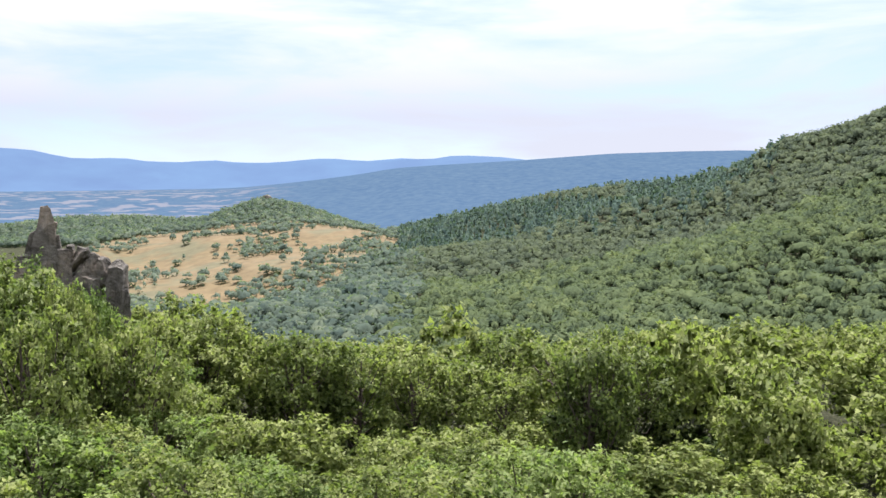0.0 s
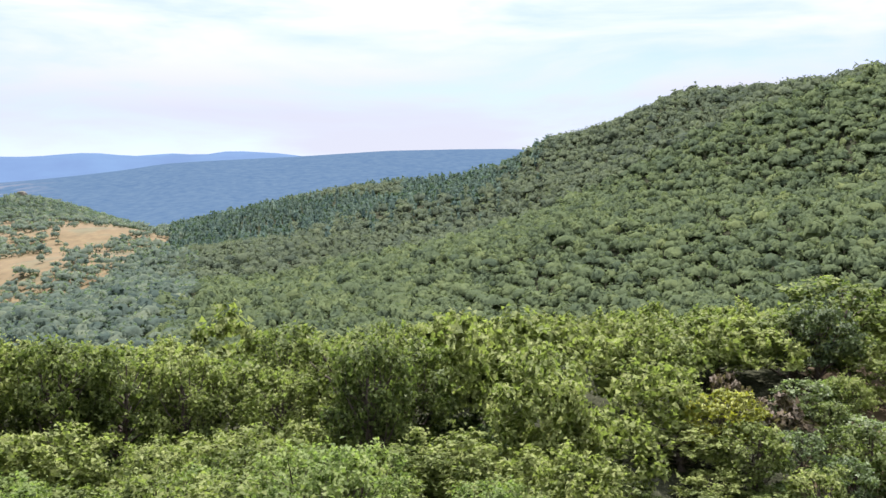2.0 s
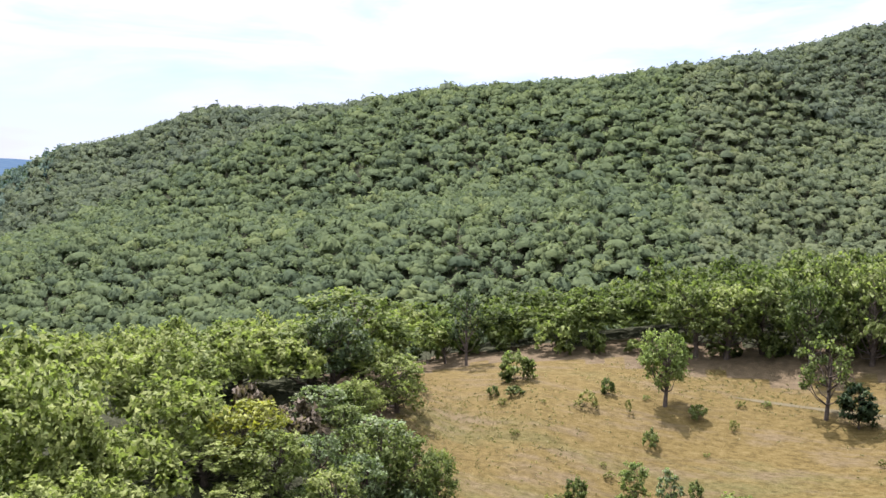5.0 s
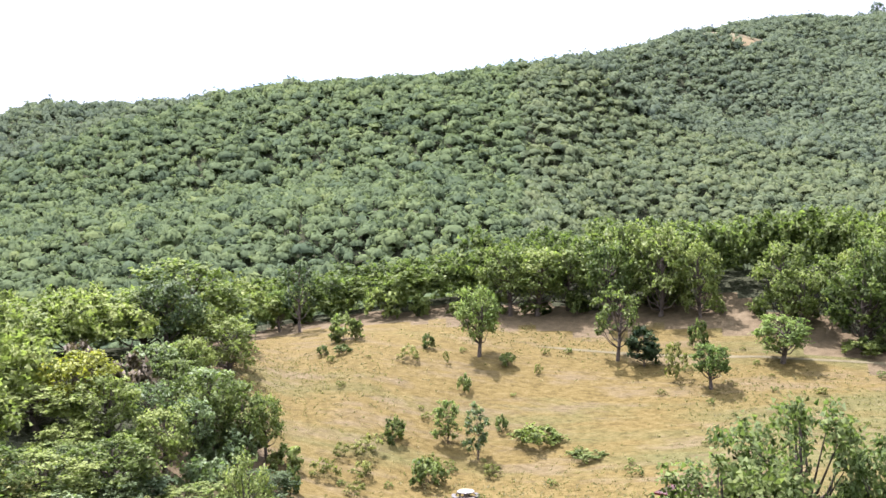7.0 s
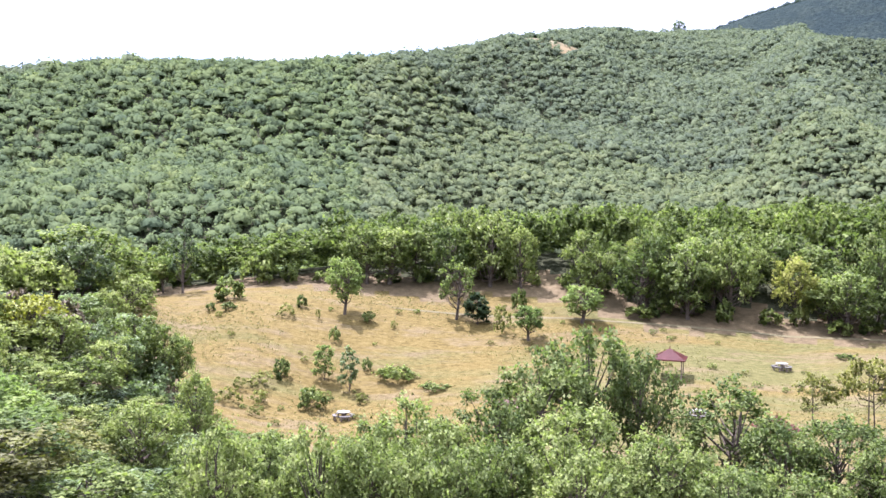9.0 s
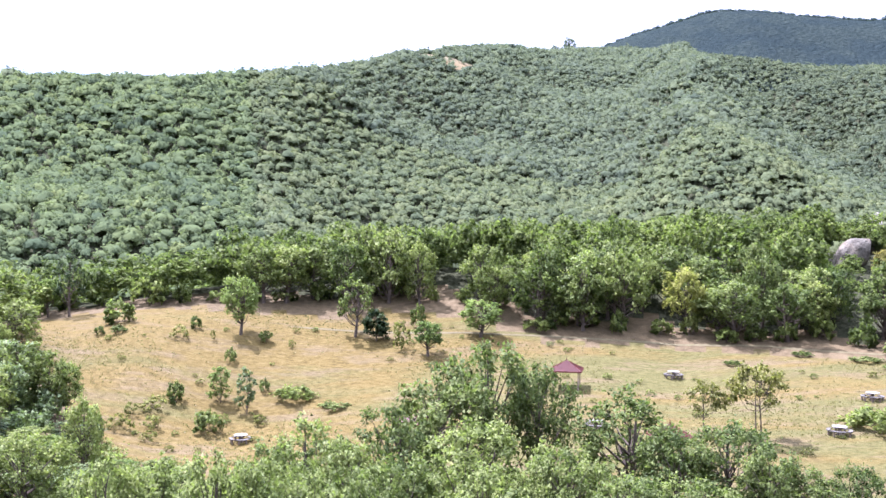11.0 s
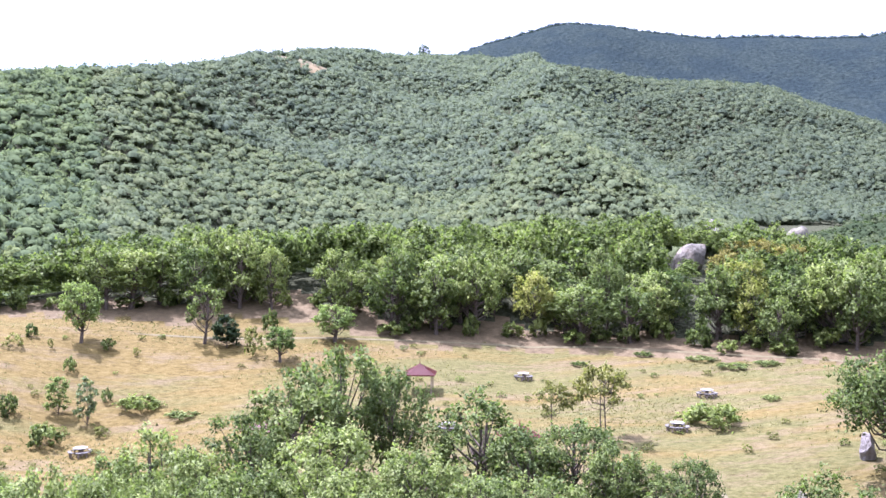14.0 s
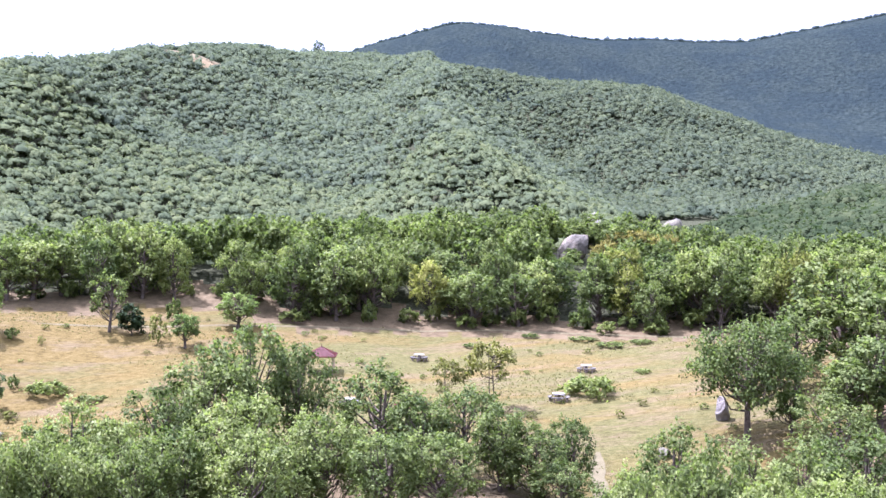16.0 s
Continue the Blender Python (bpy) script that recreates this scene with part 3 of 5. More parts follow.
def leaf_quads(rng, centre, normal, size, slim=0.62):
    """Pointed four-cornered sprays of leaves, lying across their normals."""
    n = unit(normal)
    a = unit(np.cross(n, rng.normal(size=n.shape)))
    b = np.cross(n, a)
    s = (np.asarray(size) * np.ones(len(centre)))[:, None]
    fold = n * s * 0.16
    v = np.stack([centre - a * s, centre - b * s * slim + fold, centre + a * s, centre + b * s * slim + fold], 1).reshape(-1, 3)
    return v, np.arange(len(v), dtype=np.int32).reshape(-1, 4)


def leaf_tris(rng, centre, normal, size, slim=0.8):
    """Three-cornered leaf masses, lying across their normals."""
    n = unit(normal)
    a = unit(np.cross(n, rng.normal(size=n.shape)))
    b = np.cross(n, a)
    s = (np.asarray(size) * np.ones(len(centre)))[:, None]
    v = np.stack([centre - a * s * 0.7 - b * s * slim, centre + a * s * 1.2, centre - a * s * 0.7 + b * s * slim], 1).reshape(-1, 3)
    return v, np.arange(len(v), dtype=np.int32).reshape(-1, 3)


def tube(p, radii, sides=6):
    """A tapered tube along the points p."""
    p, radii = np.asarray(p, float), np.asarray(radii, float)
    t = unit(np.gradient(p, axis=0))
    u = unit(np.cross(t, np.array([0.31, 0.95, 0.05])))
    w = np.cross(t, u)
    ang = np.linspace(0, 2 * np.pi, sides, endpoint=False)
    v = (p[:, None] + radii[:, None, None] * (np.cos(ang)[None, :, None] * u[:, None] + np.sin(ang)[None, :, None] * w[:, None])).reshape(-1, 3)
    q = []
    for i in range(len(p) - 1):
        for j in range(sides):
            k = (j + 1) % sides
            q.append((i * sides + j, i * sides + k, (i + 1) * sides + k, (i + 1) * sides + j))
    return v, np.array(q, np.int32)


def join(pieces):
    vs, qs, base = [], [], 0
    for v, q in pieces:
        vs.append(v)
        qs.append(q + base)
        base += len(v)
    return np.concatenate(vs), np.concatenate(qs)


def tree_arrays(seed, width, height, lobes, leaves, leaf, bare=0.22, spread=1.0, thick=0.055, flat=0.8, stems=1, fine=False):
    """Trunk and crown of a broadleaf tree: limbs run out to clumps of leaves of uneven size."""
    rng = np.random.default_rng(seed)
    r = width / 2
    low, top = height * bare, height
    mid = (low + top) / 2
    cs, rs = [], []
    for i in range(lobes):
        a = i * 2.39996 + rng.uniform(-0.4, 0.4)
        f = (i + 0.5) / lobes
        z = low + (top - low) * (0.14 + 0.76 * f**0.9)
        # widest a little below the middle, narrowing to an uneven top
        q = math.sqrt(max(0.05, 1 - ((z - (low + 0.42 * (top - low))) / (0.60 * (top - low)))**2))
        d = r * q * rng.uniform(0.45, 0.82) * spread * (1 if f < 0.93 else 0.3)
        cs.append((math.cos(a) * d, math.sin(a) * d, z + rng.uniform(-0.05, 0.05) * height))
        rs.append(rng.uniform(0.22, 0.42) * r * (1.0 - 0.2 * f))
    cs, rs = np.array(cs), np.array(rs)
    share = rs**2 / (rs**2).sum()
    which = rng.choice(lobes, leaves, p=share)
    # each clump is a spray of leafy twigs, most of them reaching up and outward
    out = unit(cs * np.array([1, 1, 0.0]) + 1e-6)[:, None, :]
    twigs = unit(rng.normal(size=(lobes, 13, 3)) + np.array([0, 0, 0.55]) + 0.45 * out) * rng.uniform(0.7, 1.35, (lobes, 13, 1))
    d = twigs[which, rng.integers(0, 13, leaves)]
    along = rng.uniform(0.12, 1.0, leaves) ** 0.75
    pos = cs[which] + (d * along[:, None] * np.array([1.12, 1.12, flat * 1.15]) + rng.normal(size=d.shape) * 0.15) * rs[which][:, None]
    nor = unit(d * 0.6 + rng.normal(size=d.shape) * 0.75 + np.array([0, 0, 0.45]))
    size = leaf * rng.uniform(0.6, 1.25, leaves)
    lv, lq = leaf_quads(rng, pos, nor, size) if fine else leaf_tris(rng, pos, nor, size)
    tone = np.repeat(np.clip(0.5 + 0.25 * rng.normal(size=lobes), 0, 1)[which], lq.shape[1])
    middle = np.array([0, 0, low + 0.4 * (top - low)])
    soft = unit(0.7 * unit(pos - cs[which]) + 0.4 * unit(pos - middle) + 0.55 * rng.normal(size=pos.shape) + np.array([0, 0, 0.15]))
    soft = np.repeat(soft, lq.shape[1], axis=0)
    wood = []
    base = thick * height * 0.5
    for s in range(stems):
        off = np.array([rng.normal() * 0.25, rng.normal() * 0.25, 0]) * (stems > 1) * r * 0.5
        lean = rng.normal(size=2) * 0.04 * height
        pts = [(off[0], off[1], -0.15), (off[0] * 1.2 + lean[0] * 0.3, off[1] * 1.2 + lean[1] * 0.3, low * 0.6),
               (off[0] * 1.6 + lean[0], off[1] * 1.6 + lean[1], mid * 0.9), (off[0] * 1.8 + lean[0] * 1.2, off[1] * 1.8 + lean[1] * 1.2, top * 0.86)]
        wood.append(tube(pts, np.array([1.25, 1.0, 0.62, 0.15]) * base / math.sqrt(stems), 7))
    for i in range(lobes):
        h = max(low * 0.7, cs[i, 2] - rng.uniform(0.25, 0.5) * (top - low))
        foot = np.array([lean[0] * h / mid * 0.5, lean[1] * h / mid * 0.5, h])
        knee = foot * 0.5 + cs[i] * 0.5 + np.array([0, 0, -0.06 * height]) + rng.normal(size=3) * 0.03 * height
        wood.append(tube([foot, knee, cs[i]], np.array([0.42, 0.28, 0.1]) * base, 5 if fine else 3))
        for _ in range(2 if fine else 0):
            tip = cs[i] + unit(rng.normal(size=3) + [0, 0, 0.4]) * rs[i] * 0.9
            wood.append(tube([knee * 0.3 + cs[i] * 0.7, tip], np.array([0.12, 0.04]) * base, 4))
    return join(wood), (lv, lq, tone, soft)


class Kind:
    """One shape of tree or shrub, whose meshes its copies share."""

    def __init__(self, name, seed, width, height, lobes, leaves, leaf, leaf_mat, **more):
        self.width, self.height = width, height
        (self.wv, self.wq), (self.lv, self.lq, self.tone, self.soft) = tree_arrays(seed, width, height, lobes, leaves, leaf, **more)
        self.mat = leaf_mat
        self.trunk = mesh_from(name + "_trunk", self.wv, self.wq, [BARK], smooth=True)
        self.crown = mesh_from(name + "_crown", self.lv, self.lq, [leaf_mat], self.tone, normals=self.soft)
        self.tinted = {}

    def crown_in(self, mat):
        if mat is None or mat is self.mat:
            return self.crown
        if mat.name not in self.tinted:
            me = self.crown.copy()
            me.materials.clear()
            me.materials.append(mat)
            self.tinted[mat.name] = me
        return self.tinted[mat.name]


def plant(kind, x, y, width, height, name, label, category, group="", turn=None, mat=None, sink=0.0, woody="trunk", leafy="crown"):
    z = float(ground(x, y)) - sink
    turn = random.uniform(0, 6.28) if turn is None else turn
    s = (width / kind.width, width / kind.width * random.uniform(0.92, 1.08), height / kind.height)
    ob = thing(name, x, y, z, label, category, group, turn, s)
    child(woody, kind.trunk, ob)
    child(leafy, kind.crown_in(mat), ob)
    return ob


NEAR_OAKS = [Kind("near_oak", 10 + i, 7.0, 8.5, 34, 5800, 0.132, LEAF_OAK, bare=0.14, spread=1.1) for i in range(4)]
OAKS = [Kind("oak", 30 + i, 6.5, 7.5, 28, 3500, 0.160, LEAF_OAK, bare=0.10 + 0.07 * (i % 3), thick=0.06) for i in range(6)]
DEEP_OAKS = [Kind("deep_oak", 20 + i, 6.5, 7.5, 24, 1500, 0.245, LEAF_OAK, bare=0.05) for i in range(5)]
TALL_OAKS = [Kind("tall_oak", 40 + i, 7.0, 9.5, 28, 4200, 0.156, LEAF_OAK, bare=0.20, thick=0.045, spread=1.05) for i in range(3)]
SAPLINGS = [Kind("sapling", 50 + i, 2.6, 5.0, 30, 3600, 0.095, LEAF_PALE, bare=0.06, thick=0.02, fine=True) for i in range(2)]
SHRUBS = [Kind("shrub", 60 + i, 3.0, 2.0, 12, 1100, 0.15, LEAF_OAK, bare=0.02, thick=0.03, stems=3) for i in range(3)]
JUNIPER = Kind("juniper", 71, 4.0, 4.2, 20, 2600, 0.17, LEAF_DARK, bare=0.02, thick=0.04, spread=0.8)
LONE = [Kind("lone_oak", 80 + i, 5.5, 7.0, 34, 4600, 0.15, LEAF_FRESH, bare=0.26, thick=0.06, fine=True) for i in range(2)]
THIN = Kind("thin_oak", 85, 5.5, 8.0, 18, 1300, 0.19, LEAF_OAK, bare=0.25, thick=0.05, spread=1.1, fine=True)
SPREADING = Kind("spreading_oak", 87, 12.0, 9.5, 54, 11000, 0.17, LEAF_DEEP, bare=0.36, thick=0.06, fine=True)
SUMAC = Kind("sumac", 88, 6.0, 7.0, 18, 1700, 0.18, LEAF_OLIVE, bare=0.42, thick=0.026, flat=0.65, stems=2, fine=True)
WEEDS = [Kind("weed_tuft", 90 + i, 1.5, 1.2, 12, 420, 0.075, LEAF_WEED, bare=0.0, thick=0.012, stems=2) for i in range(3)]
CREEPER = Kind("creeper", 95, 5.0, 1.8, 18, 1400, 0.18, LEAF_PALE, bare=0.0, thick=0.02)

# ---- the ground sheet ----
def build_ground():
    a, r = np.radians(BEARINGS[:-1]), RADII[1:]
    na, nr = len(a), len(r)
    z = LAND[:-1, 1:].copy()
    x, y = np.sin(a)[:, None] * r[None], np.cos(a)[:, None] * r[None]
    v = np.concatenate([np.stack([x, y, z], -1).reshape(-1, 3), [[0, 0, LAND[0, 0]]]])
    i, j = np.meshgrid(np.arange(na), np.arange(nr - 1), indexing="ij")
    i2 = (i + 1) % na
    q = np.stack([i * nr + j, i * nr + j + 1, i2 * nr + j + 1, i2 * nr + j], -1).reshape(-1, 4)
    az = np.degrees(a)[i.ravel()] + STEP / 2
    rr = ((r[:-1] + r[1:]) / 2)[j.ravel()]
    hub = np.arange(0, na, 2)  # the sheet closes round the origin
    q = np.concatenate([q, np.stack([np.full(len(hub), na * nr), hub * nr, (hub + 1) * nr, (hub + 2) % na * nr], -1)])
    az, rr = np.concatenate([az, np.degrees(a)[hub]]), np.concatenate([rr, np.full(len(hub), 1.0)])
    xx, yy = np.sin(np.radians(az)) * rr, np.cos(np.radians(az)) * rr
    slot = np.full(len(q), 1)  # litter
    open_meadow = inside_meadow(xx, yy)
    slot[open_meadow] = 0
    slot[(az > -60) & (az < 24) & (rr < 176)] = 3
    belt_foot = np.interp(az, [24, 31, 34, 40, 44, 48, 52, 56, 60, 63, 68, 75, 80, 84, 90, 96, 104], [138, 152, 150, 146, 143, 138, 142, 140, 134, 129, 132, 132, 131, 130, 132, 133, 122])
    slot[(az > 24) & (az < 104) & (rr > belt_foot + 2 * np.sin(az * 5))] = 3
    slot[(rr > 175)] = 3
    field = (az > -30) & (az < -10.2) & (rr > 325) & (rr < field_top(az)) & (rr > field_low(az))
    slot[field] = 2
    slot[in_clearing(az, rr)] = 2
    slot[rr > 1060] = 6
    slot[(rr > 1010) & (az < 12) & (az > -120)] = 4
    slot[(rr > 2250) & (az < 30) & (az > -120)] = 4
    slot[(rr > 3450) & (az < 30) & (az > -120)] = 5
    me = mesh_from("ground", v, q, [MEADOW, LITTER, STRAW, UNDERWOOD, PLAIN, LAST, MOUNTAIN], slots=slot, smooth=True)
    return tagged(new("ground", me), "dry grass meadow, leaf litter and wooded hills reaching the horizon", "ground", kind="structure")


def in_clearing(az, r):
    """The dry clearing high on the hill."""
    return ((az - 57.0) / 2.7) ** 2 + ((r - 640 - 8 * np.sin(az * 3)) / 24) ** 2 < 1


def field_top(az):
    return np.interp(az, [-30, -27, -24.5, -20, -16, -12.5, -10.2], [700, 800, 830, 815, 820, 880, 760])


def field_low(az):
    return np.interp(az, [-30, -28, -21, -16, -13, -10.2], [345, 335, 345, 410, 520, 640])


def inside_meadow(x, y):
    az, r = np.degrees(np.arctan2(x, y)), np.hypot(x, y)
    near = np.interp(az, [28, 31, 36, 45, 60, 75, 84, 95, 104], [120, 86, 76, 62, 62, 58, 52, 62, 80])
    far = np.interp(az, [27, 31, 34, 40, 44, 48, 52, 56, 60, 63, 68, 75, 80, 84, 90, 96, 104], [128, 142, 140, 135, 132, 127, 131, 129, 123, 118, 121, 121, 120, 119, 121, 122, 110])
    return (az > 28) & (az < 104) & (r > near) & (r < far + 1.3 * np.sin(az * 3.7) + 0.9 * np.sin(az * 8.3 + 1))


build_ground()


# ---- woods on the far slopes: countless crowns, one object a slope ----
def ico_ball(level):
    """A ball of triangles: corners on the unit sphere and faces."""
    g = (1 + 5**0.5) / 2
    v = unit(np.array([(-1, g, 0), (1, g, 0), (-1, -g, 0), (1, -g, 0), (0, -1, g), (0, 1, g), (0, -1, -g), (0, 1, -g), (g, 0, -1), (g, 0, 1), (-g, 0, -1), (-g, 0, 1)], float))
    f = np.array([(0, 11, 5), (0, 5, 1), (0, 1, 7), (0, 7, 10), (0, 10, 11), (1, 5, 9), (5, 11, 4), (11, 10, 2), (10, 7, 6), (7, 1, 8), (3, 9, 4), (3, 4, 2), (3, 2, 6), (3, 6, 8), (3, 8, 9), (4, 9, 5), (2, 4, 11), (6, 2, 10), (8, 6, 7), (9, 8, 1)])
    for _ in range(level):
        a, b, c = v[f[:, 0]], v[f[:, 1]], v[f[:, 2]]
        p, q, r = unit(a + b), unit(b + c), unit(c + a)
        v = np.stack([a, p, r, p, b, q, r, q, c, p, q, r], 1).reshape(-1, 3)
        f = np.arange(len(v)).reshape(-1, 3)
    return v, f


def crown_proto(rng, n, peak=False, level=1):
    """A small crown of radius 1: a lumpy dome of a few leafy heads, its outline broken by tilted leaf masses."""
    if peak:
        h = rng.uniform(0, 1, n) ** 1.3
        a = rng.uniform(0, 6.283, n)
        w = (1 - h) * 0.75 + 0.06
        pos = np.stack([np.cos(a) * w, np.sin(a) * w, h * 2.2 - 0.8], 1)
        d = unit(np.stack([np.cos(a), np.sin(a), np.full(n, 0.5)], 1))
        v, q = leaf_tris(rng, pos, unit(d + rng.normal(size=d.shape) * 0.3), rng.uniform(0.15, 0.27, n) * (44 / n) ** 0.5)
        s = np.repeat(unit(d + np.array([0, 0, 0.6]) + rng.normal(size=pos.shape) * 0.22), 3, axis=0)
        ball, f = ico_ball(0)
        body = ball * np.array([0.45, 0.45, 1.0])
        return np.concatenate([v, body[f].reshape(-1, 3)]), np.concatenate([s, unit(ball + np.array([0, 0, 0.35]))[f].reshape(-1, 3)])
    heads = unit(rng.normal(size=(7, 3)) * np.array([1, 1, 0.55]) + np.array([0, 0, 0.4])) * rng.uniform(0.36, 0.58, (7, 1))
    size = rng.uniform(0.36, 0.52, 7)

    def skin(way):
        """How far the heads reach along each way, and the slope of the head that reaches farthest."""
        along = way @ heads.T
        under = size[None] ** 2 - ((heads**2).sum(1)[None] - along**2)
        reach = np.where(under > 0, along + np.sqrt(np.maximum(under, 0)), 0.0)
        k = reach.argmax(1)
        far = np.maximum(reach.max(1), 0.50)
        p = way * far[:, None]
        return p, unit(0.55 * (p - heads[k]) / size[k][:, None] + 0.40 * way + np.array([0, 0, 0.62]))

    turn = rng.uniform(0, 6.283)
    ball, f = ico_ball(level)
    ball = ball @ np.array([[math.cos(turn), -math.sin(turn), 0], [math.sin(turn), math.cos(turn), 0], [0, 0, 1]])
    f = f[ball[f][:, :, 2].mean(1) > -0.12]
    body, slope = skin(ball)
    body = body * np.array([0.86, 0.86, 0.80])
    way = unit(rng.normal(size=(n, 3)) + np.array([0, 0, 0.45]))
    pos, nor = skin(way)
    v, q = leaf_tris(rng, pos * rng.uniform(0.84, 1.12, (n, 1)), unit(nor + rng.normal(size=nor.shape) * 0.5), rng.uniform(0.12, 0.21, n) * (30 / n) ** 0.25)
    s = np.repeat(unit(nor + rng.normal(size=nor.shape) * 0.25), 3, axis=0)
    return np.concatenate([v, body[f].reshape(-1, 3)]), np.concatenate([s, slope[f].reshape(-1, 3)])


def scatter(seed, az0, az1, r0, r1, spacing, keep):
    """Points over a sector, jittered, kept where keep(az, r) says so."""
    rng = np.random.default_rng(seed)
    pts = []
    r = r0
    while r < r1:
        da = math.degrees(spacing / r)
        az = np.arange(az0, az1, da) + rng.uniform(0, da)
        az = az + rng.uniform(-0.45, 0.45, len(az)) * da
        rr = r + rng.uniform(-0.45, 0.45, len(az)) * spacing
        pts.append(np.stack([az, rr], 1))
        r += spacing * 0.9
    p = np.concatenate(pts)
    return p[keep(p[:, 0], p[:, 1])]


def ridge(az):
    return np.array([knots(a)[0][7] for a in np.arange(-60, 111, 1.0)])[np.clip(np.round(az + 60).astype(int), 0, 170)]


def wood(name, label, pts, radius, n, mat, seed, peak=False, vary=0.25, level=1, squat=1.0):
    rng = np.random.default_rng(seed)
    protos = [crown_proto(rng, n, peak, level) for _ in range(12)]
    a = np.radians(pts[:, 0])
    x, y = np.sin(a) * pts[:, 1], np.cos(a) * pts[:, 1]
    z = ground(x, y)
    rad = radius * np.clip(rng.normal(1, vary, len(x)), 0.5, 1.9)
    tall = squat * radius * (0.45 + 0.5 * rad / radius) * rng.uniform(0.75, 1.2, len(x))
    tone = np.clip(rng.normal(0.45, 0.24, len(x)), 0, 1.1)
    vs, ts, ns = [], [], []
    which = rng.integers(0, 12, len(x))
    turn = rng.uniform(0, 6.283, len(x))
    for k in range(12):
        s = which == k
        if not s.any():
            continue
        pv = protos[k][0]
        c, sn = np.cos(turn[s])[:, None], np.sin(turn[s])[:, None]
        vx = (pv[None, :, 0] * c - pv[None, :, 1] * sn) * rad[s][:, None] + x[s][:, None]
        vy = (pv[None, :, 0] * sn + pv[None, :, 1] * c) * rad[s][:, None] + y[s][:, None]
        lift = 0.55 if not peak else 0.8
        vz = (pv[None, :, 2] + lift) * tall[s][:, None] + z[s][:, None] + 0.4
        vs.append(np.stack([vx, vy, vz], -1).reshape(-1, 3))
        pn = protos[k][1]
        ns.append(np.stack([pn[None, :, 0] * c - pn[None, :, 1] * sn, pn[None, :, 0] * sn + pn[None, :, 1] * c, np.repeat(pn[None, :, 2], s.sum(), 0)], -1).reshape(-1, 3))
        ts.append(np.repeat(tone[s], len(pv)))
    v = np.concatenate(vs)
    q = np.arange(len(v), dtype=np.int32).reshape(-1, 3)
    return tagged(new(name, mesh_from(name, v, q, [mat], np.concatenate(ts), normals=np.concatenate(ns))), label, "forest", kind="stuff")


def pines(az, r):
    """Where dark pines stand on the left shoulder of the hill."""
    ragged = 26 * np.sin(az * 5.1 + r * 0.021) + 18 * np.sin(az * 13.7 - r * 0.05) + 22 * np.sin(az * 47 + r * 0.31)
    return ((az > -12.5) & (az < 9.8) & (r + ragged > ridge(az) - np.interp(az, [-12, -6, 0, 6, 9.8], [320, 250, 195, 125, 45]))
            & ~((az > -7) & (az < 1) & (r < ridge(az) - 40) & (r > ridge(az) - 85)))


def on_hill(az, r):
    return (r < ridge(az) + 14) & ~pines(az, r) & ~(in_clearing(az, r) & (np.sin(az * 31 + r * 0.7) < 0.82))


def valley_floor(az, r):
    """The bottom of the valley, where the wood stands thin."""
    return (r < np.interp(az, [-36, -30, -24, -18, -6, 0, 6, 12, 24, 42, 48, 54, 60, 66, 78, 83, 90, 96], [600, 520, 320, 245, 212, 215, 250, 250, 220, 225, 230, 240, 245, 245, 215, 180, 180, 180])) & (np.sin(az * 91 + r * 3.7) < 0.8)


def on_near_slope(az, r):
    return on_hill(az, r) & ~((az < -10) & (r > 330)) & ~valley_floor(az, r)


def slope_part(az):
    """The near slope carries taller oaks at its western end and smaller ones towards the east."""
    return az + 1.5 * np.sin(az * 2.1)


west = scatter(1, -12, 50, 180, 440, 3.7, lambda az, r: on_near_slope(az, r) & (slope_part(az) < 45))
east = scatter(21, 40, 103, 180, 440, 3.4, lambda az, r: on_near_slope(az, r) & (slope_part(az) >= 45))
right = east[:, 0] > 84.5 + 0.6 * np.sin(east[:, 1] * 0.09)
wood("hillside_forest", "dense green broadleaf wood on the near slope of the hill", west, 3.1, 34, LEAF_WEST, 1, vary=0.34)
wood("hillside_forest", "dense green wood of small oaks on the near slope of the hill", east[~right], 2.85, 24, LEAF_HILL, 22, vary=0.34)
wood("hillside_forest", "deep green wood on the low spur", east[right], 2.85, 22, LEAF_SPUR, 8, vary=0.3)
wood("hillside_forest", "dense green broadleaf wood high on the ridge", scatter(2, -12, 84, 440, 1000, 4.3, on_hill), 3.4, 18, LEAF_HIGH, 2, vary=0.34, level=0)
wood("pine_forest", "dark green pine wood along the shoulder of the hill", scatter(3, -12.5, 10, 380, 900, 5.2, lambda az, r: pines(az, r) & (r < ridge(az) + 14)), 2.7, 18, LEAF_PINE, 3, peak=True)
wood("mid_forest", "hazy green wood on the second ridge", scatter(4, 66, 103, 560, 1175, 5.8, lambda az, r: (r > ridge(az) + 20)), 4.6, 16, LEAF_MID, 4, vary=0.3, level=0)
wood("mountain_forest", "wood along the crest of the far mountain, tinted blue with haze", scatter(5, 60, 103, 1740, 1815, 5.6, lambda az, r: r > 1770 + 12 * np.sin(az * 9)), 4.2, 12, LEAF_MOUNTAIN, 5, vary=0.35, level=0)


def left_woods(az, r):
    edge = field_low(az) + 5
    return (az < -10.5) & ((r < edge) | (az < -29)) & (r > 170) & (r < 560) | (az < -10.5) & (r > field_top(az) - 8) & (r < 1000)


